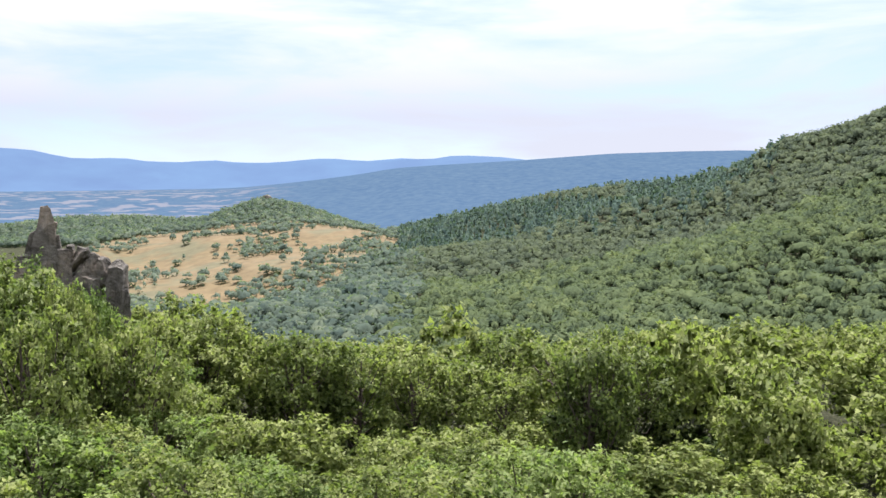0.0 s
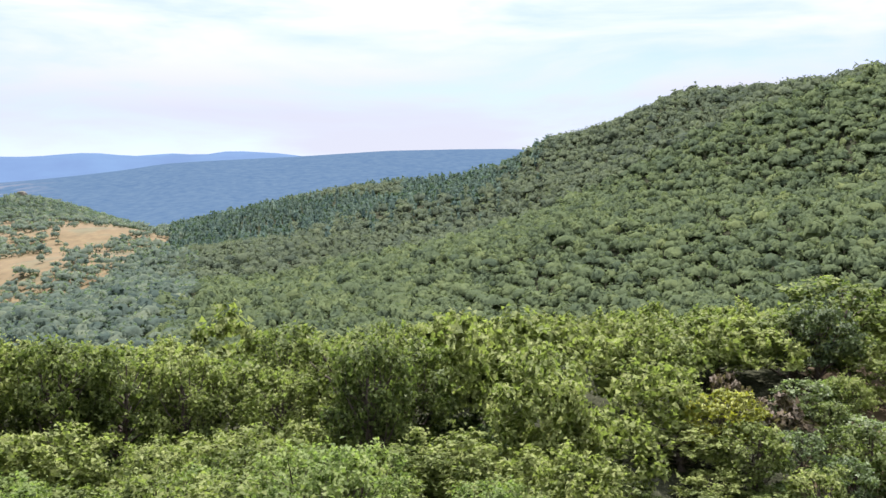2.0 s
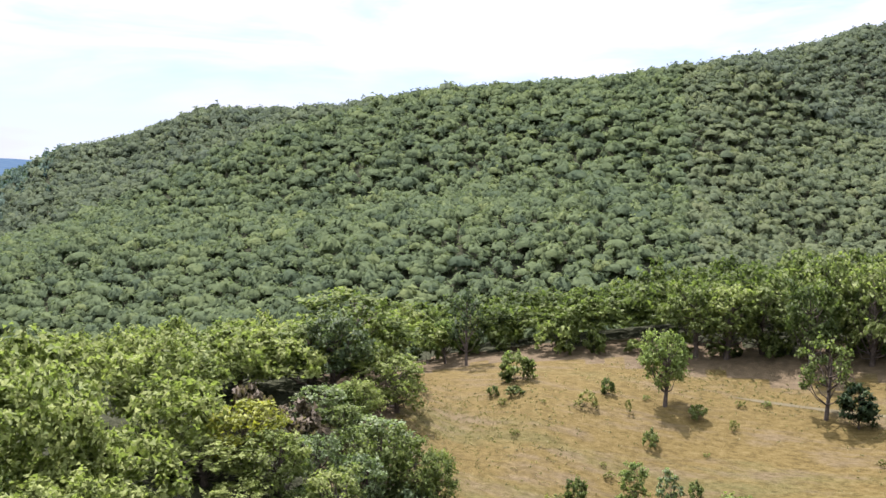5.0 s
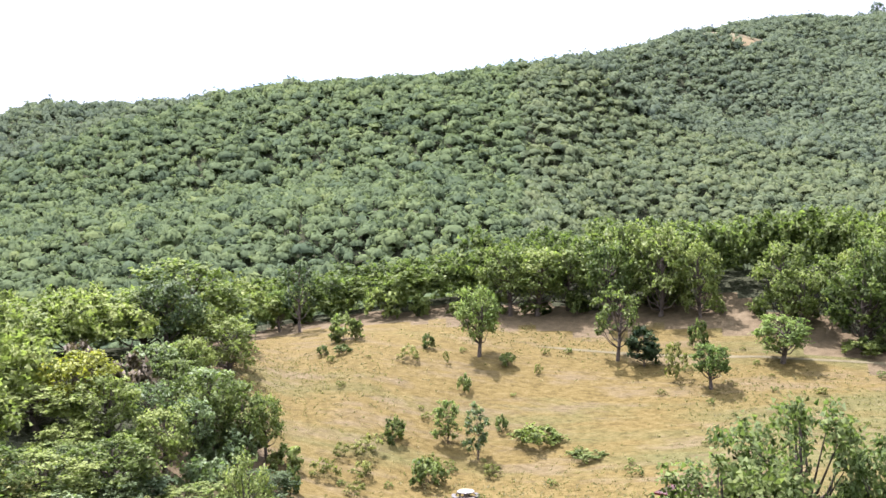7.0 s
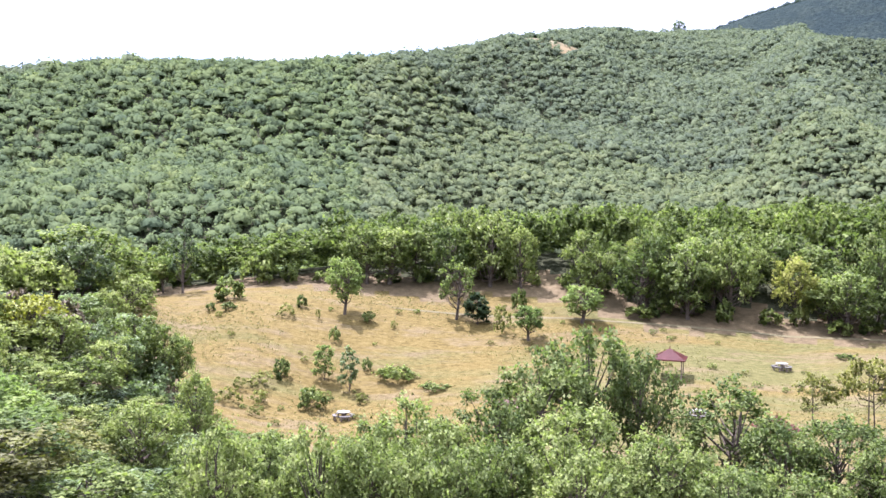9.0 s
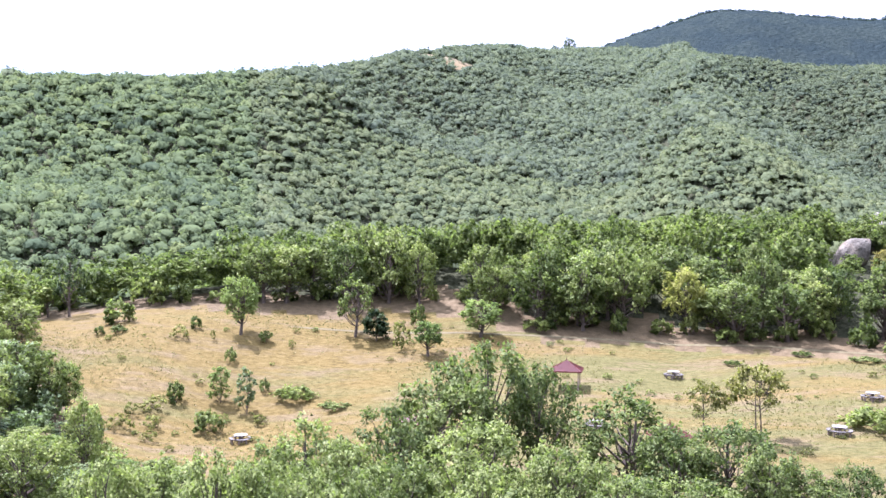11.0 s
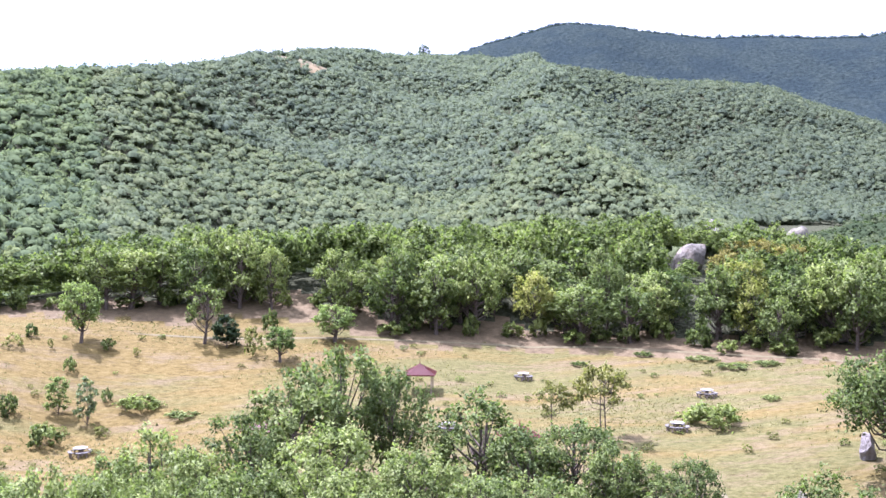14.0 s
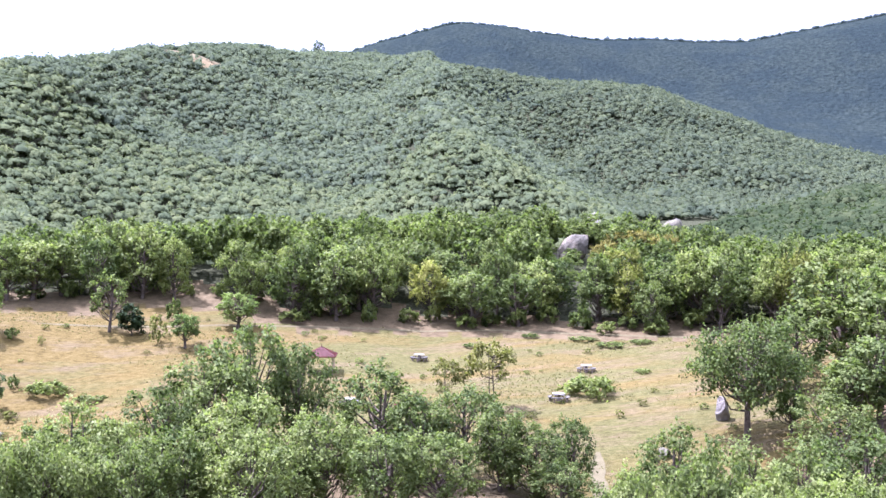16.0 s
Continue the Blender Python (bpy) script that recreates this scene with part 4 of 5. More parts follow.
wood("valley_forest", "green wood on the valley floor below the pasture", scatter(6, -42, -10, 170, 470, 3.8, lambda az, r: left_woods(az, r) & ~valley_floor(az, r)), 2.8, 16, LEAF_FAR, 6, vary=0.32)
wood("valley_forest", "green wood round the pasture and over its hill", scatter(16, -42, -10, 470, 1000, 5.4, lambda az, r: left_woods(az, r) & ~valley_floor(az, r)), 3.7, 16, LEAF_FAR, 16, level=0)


def field_trees(az, r):
    rnd = random.Random(77)
    a = np.radians(az)
    clump = np.array([noise.noise(Vector((math.sin(t) * q * 0.022, math.cos(t) * q * 0.022, 3.7))) + 0.5 * noise.noise(Vector((math.sin(t) * q * 0.06, math.cos(t) * q * 0.06, 9.1))) + rnd.gauss(0, 0.30) for t, q in zip(a, r)])
    return (az > -30) & (az < -10.5) & (r > field_low(az) + 10) & (r < field_top(az)) & (clump > 0.26)


wood("pasture_trees", "scattered round oaks in the dry pasture", scatter(7, -30, -10.5, 340, 870, 5.4, field_trees), 3.1, 24, LEAF_FIELD, 7, vary=0.35)

# ---- trees that stand too deep in the woods to be told apart ----
DEEP = {}


def deep(place, kind, x, y, width, height, cut=0.55):
    """Add a crown to the one mesh of a place's inner wood."""
    z, a = float(ground(x, y)), random.uniform(0, 6.28)
    s = width / kind.width
    c, sn = math.cos(a) * s, math.sin(a) * s
    seen = kind.lv.reshape(-1, 3, 3)[:, :, 2].mean(1) > cut * kind.height
    v, tone = kind.lv[np.repeat(seen, 3)], kind.tone[np.repeat(seen, 3)]
    moved = np.stack([v[:, 0] * c - v[:, 1] * sn + x, v[:, 0] * sn + v[:, 1] * c + y, v[:, 2] * height / kind.height + z], 1)
    nn = kind.soft[np.repeat(seen, 3)]
    turned = np.stack([(nn[:, 0] * c - nn[:, 1] * sn) / s, (nn[:, 0] * sn + nn[:, 1] * c) / s, nn[:, 2]], 1)
    DEEP.setdefault(place, []).append((moved, turned, np.clip(tone * 0.6 + random.uniform(-0.05, 0.45), 0, 1.1)))


def close_deep(place, label):
    v, n, t = (np.concatenate(a) for a in zip(*DEEP[place]))
    q = np.arange(len(v), dtype=np.int32).reshape(-1, 3)
    tagged(new(place, mesh_from(place, v, q, [LEAF_OAK], t, normals=n)), label, "forest", kind="stuff")


# ---- the belt of trees behind the meadow ----
rng = random.Random(5)
BOULDER = (158.4, 22.6)
belt = scatter(11, 30, 103, 119, 188, 5.4, lambda az, r: ~inside_meadow(np.sin(np.radians(az)) * (r - 4.5), np.cos(np.radians(az)) * (r - 4.5)) & (r > np.interp(az, [30, 36, 60, 103], [134, 128, 118, 114])))
for az, r in belt:
    x, y = math.sin(radians(az)) * r, math.cos(radians(az)) * r
    if math.hypot(x - BOULDER[0], y - BOULDER[1]) < 6.0:
        continue
    w, h = rng.uniform(5.6, 10.2), rng.uniform(6.6, 11.6)
    if r > 150:
        h *= 0.8
    if 79.0 < az < 84.6 and 134 < r < 163:
        w, h = 5.0, 4.0
    if az < 40:
        h *= 0.85
    pick = rng.random()
    mat = LEAF_GOLD if pick < (0.22 if az > 77 else 0.09) else LEAF_SILVER if pick < 0.42 else LEAF_DEEP if pick < 0.68 else None
    edge = r < 139
    if edge:
        plant(rng.choice(OAKS), x, y, w, h, "oak_tree", {LEAF_GOLD: "yellowing oak at the edge of the tree belt", LEAF_SILVER: "pale green oak at the edge of the tree belt", LEAF_DEEP: "deep green oak at the edge of the tree belt"}.get(mat, "green oak at the edge of the tree belt"), "tree", "trees of the belt", mat=mat)
    else:
        deep("belt_wood", rng.choice(DEEP_OAKS), x, y, w, h, 0.45)
for i in range(0, 68, 2):  # low growth along the belt's foot
    az = 26 + i * 1.04 + rng.uniform(-0.5, 0.5)
    r = float(np.interp(az, [26, 30, 33, 40, 44, 48, 52, 56, 60, 63, 68, 75, 80, 84, 90, 96], [134, 144, 142, 136, 133, 128, 132, 130, 124, 119, 122, 122, 121, 120, 122, 123])) + rng.uniform(2.5, 8.0)
    plant(SHRUBS[i % 3], math.sin(radians(az)) * r, math.cos(radians(az)) * r, rng.uniform(2.6, 4.6) + 1.5 * (az < 37), rng.uniform(1.6, 3.4) + 1.2 * (az < 37), "shrub", "green shrub under the trees of the belt", "bush", "belt shrubs")
close_deep("belt_wood", "green oak crowns crowding the rise behind the meadow")

# ---- the wood below the viewpoint ----
front = scatter(12, -42, 27, 72, 158, 6.2, lambda az, r: (r > np.interp(az, [-42, 6, 12, 17, 20, 27], [40, 40, 60, 85, 110, 118])))
low = scatter(14, -42, 27, 47, 73, 4.6, lambda az, r: (r > np.interp(az, [-42, 6, 12, 17, 20, 27], [40, 40, 60, 85, 110, 118])))
for az, r in np.concatenate([low, front]):
    x, y = math.sin(radians(az)) * r, math.cos(radians(az)) * r
    if math.hypot(x + 32, y - 78.5) < 5.2:
        continue
    w, h = rng.uniform(5.6, 8.2), rng.uniform(5.6, 8.0)
    gap = math.sin(az * 0.9) + math.sin(az * 2.3 + 1) > -0.7
    if -22 < az < 13:  # low growth, a shaded gap, and tall trees behind it
        if r < 79:
            h = float(np.interp(r, [47, 60, 68, 79], [5.4, 6.4, 5.0, 4.8] if gap else [5.4, 6.4, 6.0, 6.4])) * rng.uniform(0.78, 1.15)
            w = rng.uniform(4.6, 7.4)
        elif r < 81 and az < 6 and gap:
            continue
        elif r < 101:
            w, h = rng.uniform(6.0, 9.4), rng.uniform(7.6, 11.4)
    shade = rng.random()
    mat = LEAF_GOLD if shade < 0.05 else LEAF_FRESH if shade < 0.45 else None
    if -22 < az < 6 and 79 < r < 97:
        plant(rng.choice(TALL_OAKS), x, y, w, h, "oak_tree", "tall green oak with a shaded trunk in the lower wood", "tree", "trees of the lower wood")
    elif r < 68:
        plant(rng.choice(NEAR_OAKS), x, y, w, h, "oak_tree", "yellowing oak in the wood below the viewpoint" if mat is LEAF_GOLD else "bright green oak in the wood below the viewpoint", "tree", "trees of the lower wood", mat=mat)
    else:
        deep("lower_wood", rng.choice(OAKS if r < 82 else DEEP_OAKS), x, y, w, h, 0.3 if r < 106 else 0.5)
close_deep("lower_wood", "bright green oak crowns of the wood below the viewpoint")

for i, (az, r) in enumerate(scatter(15, -24, 13, 78, 93, 3.9, lambda az, r: r > 0)):  # undergrowth among the tall trees
    plant(SHRUBS[i % 3], math.sin(radians(az)) * r, math.cos(radians(az)) * r, rng.uniform(3.4, 4.8), rng.uniform(1.8, 3.2), "shrub", "deep green shrub in the shade of the lower wood", "bush", "undergrowth shrubs", mat=LEAF_DEEP)

NEAR_TREES = [(55.1, 36.3, 8.8, 13.3), (49.6, 37.2, 7.8, 11.2), (56.7, 31.9, 5.3, 11.4), (44.0, 37.8, 6.1, 9.6), (55.1, 23.7, 8.6, 9.4), (53.7, 19.2, 5.7, 7.9), (56.8, 15.9, 6.7, 8.1), (53.7, 12.1, 4.7, 6.9), (57.6, 6.9, 4.0, 7.3), (54.2, 9.1, 5.2, 5.8), (55.2, 11.4, 5.0, 6.3), (52.4, 6.6, 4.6, 4.8), (39.3, 42.6, 6.5, 9.2), (34.7, 42.7, 5.3, 8.1), (39.2, 38.6, 5.4, 8.6), (30.5, 45.8, 6.1, 6.7), (24.9, 45.6, 5.7, 7.1), (42.5, 29.9, 6.8, 9.5), (43.9, 23.9, 5.9, 8.1), (35.8, 32.0, 5.6, 8.5), (42.4, 18.0, 5.5, 7.1), (28.3, 36.3, 5.3, 8.5), (34.2, 24.3, 5.5, 8.1), (58.0, -2.1, 7.3, 9.6), (54.4, -7.8, 7.4, 9.7), (52.7, -11.8, 6.8, 9.7), (55.7, -16.3, 8.1, 9.9), (50.0, -0.4, 5.2, 9.1), (68.3, -15.3, 7.1, 8.0), (15.5, 55.9, 6.5, 1.9), (26.1, 58.4, 5.4, 6.4), (25.8, 49.7, 4.9, 6.0), (16.5, 51.4, 5.4, 2.9), (35.3, 43.4, 6.3, 7.1), (41.9, 42.9, 6.2, 7.7), (29.3, 45.4, 5.6, 6.0), (22.4, 42.4, 4.7, 6.0), (17.1, 44.8, 4.9, 4.8), (10.4, 44.8, 5.0, 0.1), (36.3, 31.4, 5.7, 6.3), (39.9, 24.9, 5.6, 5.8), (58.3, 119.5, 14.0, 11.0), (49.6, 113.6, 11.6, 7.6), (41.0, 112.8, 11.9, 6.9), (35.2, 110.5, 9.5, 5.5), (56.5, 105.9, 7.2, 6.3), (45.4, 89.1, 7.0, 6.9), (47.3, 85.8, 4.7, 6.6), (37.9, 81.6, 5.2, 5.7), (30.2, 89.0, 8.0, 3.8), (31.5, 75.7, 6.4, 4.7), (25.5, 73.7, 7.3, 3.6), (37.2, 66.3, 3.9, 7.2), (50.0, 86.6, 3.8, 5.9), (102.2, -19.2, 12.8, 13.2), (94.0, -13.6, 7.7, 8.8), (95.3, -22.7, 10.7, 10.8), (81.4, -20.6, 8.8, 9.0), (80.0, -18.0, 7.4, 7.2), (49.8, -4.6, 5.6, 11.4), (45.2, -8.8, 5.7, 10.0), (43.9, -13.6, 6.0, 10.2), (46.0, 2.0, 4.6, 7.5), (-29.1, 65.9, 7.5, 10.7), (-24.3, 65.6, 3.6, 11.7), (-22.8, 67.2, 5.5, 9.4), (-20.8, 67.5, 6.0, 11.0), (-21.4, 58.2, 5.9, 11.0), (-31.3, 67.1, 9.0, 10.1), (19.9, 41.5, 4.7, 8.6), (26.0, 43.9, 5.1, 7.6), (25.6, 38.3, 4.9, 9.9), (27.9, 36.6, 4.9, 9.5), (33.7, 38.2, 5.3, 7.8), (32.8, 32.3, 5.1, 8.8), (38.9, 33.0, 4.9, 6.4), (37.1, 27.2, 5.2, 8.6), (40.5, 25.7, 4.6, 6.4), (44.9, 24.2, 5.4, 6.3), (46.9, 19.9, 5.3, 5.9), (43.6, 14.5, 5.6, 7.2), (45.0, -0.2, 4.9, 10.1), (49.8, -4.0, 5.6, 10.1), (49.4, -7.6, 5.7, 9.5), (48.7, -11.1, 5.6, 8.5), (42.6, -14.4, 5.4, 9.7), (10.6, 46.8, 5.1, -0.3), (15.9, 50.5, 5.3, 1.7), (17.3, 46.9, 5.3, 3.6), (20.0, 43.6, 4.9, 5.5), (25.7, 46.3, 5.7, 4.5), (25.7, 40.5, 4.5, 6.8), (29.2, 38.1, 5.0, 6.3), (31.8, 35.9, 4.9, 7.8), (35.6, 35.1, 5.1, 6.7)]
for x, y, w, h in NEAR_TREES:
    if h < 1.5:
        continue
    r = math.hypot(x, y)
    kind = rng.choice(NEAR_OAKS) if r < 80 else rng.choice(OAKS)
    pale = r < 58 and x > 12 and y < 60
    deep_green = r > 76 and y < 6
    plant(kind, x, y, w * 1.1, h, "oak_tree", "leafy pale green oak standing below the viewpoint" if pale else "tall green oak at the end of the meadow" if deep_green else "leafy green oak standing below the viewpoint", "tree", "trees by the meadow", mat=LEAF_SILVER if pale else LEAF_DEEP if y < 45 else None)

# the thicket between the wood and the meadow
SPECIAL = [(34.0, 90.5), (41.0, 95.8), (37.5, 99.0), (47.5, 93.0), (42.5, 86.0), (45.5, 86.0), (41.0, 80.5)]
TINTS = [None, LEAF_DEEP, LEAF_PALE, None, LEAF_FRESH, LEAF_OLIVE, LEAF_PALE, LEAF_DARK, None, LEAF_FRESH, LEAF_DEEP]
thicket = scatter(13, 2, 33, 33, 116, 4.3, lambda az, r: (r < np.interp(az, [2, 6, 12, 17, 20, 27, 31, 33], [39, 40, 60, 85, 108, 116, 84, 80])))
for i, (az, r) in enumerate(thicket):
    x, y = math.sin(radians(az)) * r, math.cos(radians(az)) * r
    if min(math.hypot(x - p, y - q) for p, q in SPECIAL) < 4.0:
        continue
    h = rng.uniform(3.0, 4.6) + (r > 90) * 1.4
    if az > 17 and r < 92:
        h = min(h, 2.4)
    if r < 66:
        h = min(h, 3.6 if r > 50 else 2.8)
    plant(rng.choice(OAKS), x, y, rng.uniform(5.0, 6.8), h, "thicket_bush", "leafy green bush in the thicket by the meadow", "bush", "thicket bushes", mat=TINTS[i % len(TINTS)])

# ---- trees and bushes that stand by themselves on the meadow ----
plant(LONE[0], 80.9, 90.7, 5.8, 8.0, "lone_oak", "round young oak alone on the dry meadow", "tree")
plant(THIN, 91.1, 78.3, 5.6, 8.4, "thin_oak", "thin dark grey-green tree with open branches", "tree")
plant(JUNIPER, 91.6, 74.9, 4.4, 4.4, "juniper_bush", "dense dark green juniper bush on the meadow", "bush")
plant(LONE[1], 90.9, 65.8, 4.6, 4.8, "small_oak", "small round oak with a short trunk", "tree")
plant(SHRUBS[0], 99.6, 73.1, 2.3, 3.1, "shrub", "small upright green shrub at the meadow's edge", "bush", "meadow shrubs")
plant(LONE[0], 101.0, 63.4, 6.4, 5.2, "low_oak", "low broad oak below the tree belt", "tree")
plant(THIN, 74.2, 119.6, 4.8, 9.6, "dark_oak", "slim dark tree at the far end of the meadow", "tree", mat=LEAF_DARK)
plant(LONE[1], 73.5, 123.7, 4.2, 6.0, "small_oak", "small tree beside the slim dark tree", "tree")
for i, (x, y, w, h) in enumerate([(72.7, 106.5, 4.3, 3.2), (69.8, 102.8, 2.0, 1.0), (68.3, 104.9, 1.5, 1.2), (77.8, 96.3, 1.7, 1.7), (74.5, 86.2, 1.6, 1.8), (81.7, 86.7, 2.2, 1.5),
                                  (62.9, 83.9, 2.4, 2.4), (72.2, 78.1, 1.3, 1.6), (60.8, 76.3, 3.6, 2.4), (48.6, 79.8, 1.8, 2.4), (51.0, 84.6, 3.0, 2.2)]):
    plant(SHRUBS[i % 3], x, y, w, h, "shrub", "low green shrub on the dry meadow", "bush", "meadow shrubs", mat=LEAF_SILVER)
plant(CREEPER, 73.1, 74.2, 5.6, 1.2, "bramble", "low spreading green bramble on the meadow", "bush", mat=LEAF_OAK)
plant(CREEPER, 90.6, 9.8, 6.8, 1.9, "bramble", "spreading green bramble beside the picnic tables", "bush", mat=LEAF_OAK)
for x, y, w in ((118.7, 23.2, 3.0), (118.9, 15.2, 4.4), (116.4, 10.7, 5.0), (118.6, 6.4, 3.6), (101.6, 4.6, 2.4), (73.6, 67.7, 4.0), (111.0, 30.5, 2.6)):
    plant(CREEPER, x, y, w, 0.45, "weed_patch", "flat patch of green weeds in the dry grass", "weeds", "weed patches", mat=LEAF_SILVER, woody="stem", leafy="leaves")
plant(SAPLINGS[0], 67.1, 80.6, 2.9, 4.8, "sapling", "slender light green sapling on the meadow", "tree", "saplings", mat=LEAF_FRESH)
plant(SAPLINGS[1], 67.2, 76.3, 2.6, 5.6, "sapling", "slender pale green sapling with a thin stem", "tree", "saplings")
for i, (x, y, w, h) in enumerate([(90.9, 70.2, 2.8, 4.2), (74.1, 95.3, 2.6, 1.8), (76.8, 91.9, 0.9, 1.5), (82.8, 82.9, 1.1, 1.2), (53.4, 82.0, 2.8, 1.9), (59.3, 83.5, 3.4, 1.9), (56.5, 80.5, 2.6, 1.6),
                                  (63.0, 78.5, 2.2, 1.4), (57.0, 84.5, 2.0, 1.5), (66.0, 73.0, 2.0, 1.2), (54.0, 78.0, 2.0, 1.3)]):
    plant(WEEDS[i % 3], x, y, w, h, "weed_clump", "pale dry weeds standing in the grass", "weeds", "weed clumps", woody="stem", leafy="leaves")

# the thicket at the meadow's left end
plant(OAKS[1], 34.0, 90.0, 7.6, 6.6, "yellow_bush", "bright yellow-green bush in the thicket", "bush", mat=LEAF_YELLOW)
plant(SHRUBS[1], 41.0, 95.8, 5.4, 4.4, "withered_bush", "withered purplish-brown bush in the thicket", "bush", mat=LEAF_RUST)
plant(SHRUBS[2], 37.5, 99.0, 4.6, 4.6, "withered_bush", "withered brown bush in the thicket", "bush", mat=LEAF_RUST)
plant(OAKS[3], 47.5, 93.0, 6.8, 5.6, "pale_bush", "pale green leafy bush at the meadow's edge", "bush", mat=LEAF_PALE)
plant(OAKS[2], 50.8, 109.8, 9.4, 9.2, "dense_oak", "broad dense dark green oak at the meadow's edge", "tree", mat=LEAF_DARK)
plant(OAKS[4], 42.5, 86.0, 5.0, 5.4, "pale_bush", "pale green upright bush in the thicket", "bush", mat=LEAF_PALE)
plant(CREEPER, 45.5, 86.0, 6.6, 2.6, "creeper", "grey-green creeper sprawling over the bank", "bush")
plant(CREEPER, 41.0, 80.5, 5.6, 2.2, "creeper", "grey-green creeper sprawling over the bank", "bush")

# golden oaks that turn early round the boulder
for i, (x, y, w, h) in enumerate([(150.7, 34.7, 5.6, 5.4), (156.3, 32.8, 5.0, 4.6), (154.0, 16.6, 5.4, 5.4), (164.2, 15.3, 6.0, 5.4), (162.7, 11.1, 6.4, 6.9), (159.0, 6.1, 6.2, 7.2), (166.2, 4.1, 6.4, 6.6), (143.9, 37.3, 5.0, 5.0)]):
    plant(OAKS[i % 6], x, y, w, h, "golden_oak", "oak with yellow-orange leaves near the boulder", "tree", "golden oaks", mat=LEAF_AUTUMN)

# trees by the picnic ground
plant(SPREADING, 77.8, -7.9, 13.0, 11.2, "spreading_oak", "broad spreading oak with a dark trunk", "tree")
plant(LONE[1], 79.5, -12.2, 4.2, 4.6, "small_oak", "small tree under the spreading oak", "tree")
plant(SUMAC, 80.6, 19.5, 6.5, 8.0, "sumac_tree", "open tree with bare forked branches and olive leaves", "tree")
plant(SUMAC, 81.0, 25.0, 4.8, 5.6, "sumac_tree", "small olive-leaved tree among the oaks", "tree")


# the clump on the crest of the ridge
for x, y, w, h in ((846.0, 393.0, 15.0, 15.0), (832.0, 402.0, 11.0, 10.0), (824.0, 405.0, 8.0, 8.0)):
    plant(OAKS[0], x, y, w, h, "crest_tree", "big round tree standing on the crest of the ridge", "tree", "crest trees", mat=LEAF_FAR)


# ---- rocks ----
def rock_mesh(seed, size, rough=0.22, freq=1.3, cuts=4, taper=0.0, smooth=True):
    """A weathered block: a ball pushed in by planes and roughened."""
    rnd = random.Random(seed)
    bm = bmesh.new()
    bmesh.ops.create_icosphere(bm, subdivisions=4, radius=1.0)
    planes = [(Vector((rnd.gauss(0, 1), rnd.gauss(0, 1), rnd.gauss(0, 0.7))).normalized(), rnd.uniform(0.55, 0.85)) for _ in range(cuts * 2)]
    for v in bm.verts:
        for n, d in planes:
            over = v.co.dot(n) - d
            if over > 0:
                v.co -= n * over * 0.97
        v.co += v.co.normalized() * (noise.fractal(v.co * freq + Vector((seed, 0, 0)), 0.9, 2.1, 5) * rough)
        narrow = 1 - taper * max(0.0, v.co.z + 0.2)
        v.co.x, v.co.y = v.co.x * narrow, v.co.y * narrow
        v.co = Vector((v.co.x * size[0] / 2, v.co.y * size[1] / 2, v.co.z * size[2] / 2))
    for f in bm.faces:
        f.smooth = smooth
    return bm


def rock(name, label, seed, x, y, size, turn=0.0, mat=None, tilt=0.0, sink=0.25, z=None, **more):
    bm = rock_mesh(seed, size, **more)
    me = bpy.data.meshes.new(name)
    bm.to_mesh(me)
    bm.free()
    me.materials.append(mat or GRANITE)
    ob = tagged(new(name, me), label, "rock")
    base = float(ground(x, y)) if z is None else z
    ob.matrix_world = pose(x, y, base + size[2] * (0.5 - sink), tilt, 0, turn)
    return ob


rock("boulder", "big rounded grey granite boulder among the trees", 4, BOULDER[0], BOULDER[1], (5.2, 7.6, 5.2), 20, sink=0.06, tilt=-44, mat=DARK_ROCK, cuts=2, rough=0.08)
rock("boulder", "smaller grey boulder leaning on the big one", 8, 155.6, 26.4, (2.8, 3.2, 3.6), 60, sink=0.15)
rock("rock_pillar", "pale pinkish rock standing above the trees", 5, 183.6, 22.5, (3.4, 3.6, 10.0), 0, sink=0.1, mat=PALE_ROCK)
rock("rock_slab", "flat pale rock showing above the trees", 12, 191.9, 6.0, (7.6, 8.0, 11.2), 10, sink=0.08)
rock("rock_slab", "small pale rock on the slope", 14, 166.9, -32.3, (3.4, 3.4, 5.6), 0, sink=0.15)
rock("standing_stone", "grey upright stone under the spreading oak", 23, 83.5, -5.4, (2.2, 1.9, 3.0), 0, sink=0.2, mat=PALE_ROCK, cuts=5, rough=0.2)
rock("stone", "grey stone at the foot of the belt", 18, 131.5, -2.3, (2.5, 2.2, 1.7), 30)
rock("stone", "pale stone by the sandy track", 19, 73.5, 0.2, (1.8, 1.5, 1.2), 10)
rock("stone", "low grey rock in the lower wood", 21, -34.1, 120.3, (3.4, 3.0, 8.0), 10, sink=0.02, mat=DARK_ROCK)
rock("stone", "rocky outcrop on the pasture hill", 23, -331.5, 884.0, (15, 12, 10), 10, cuts=5)


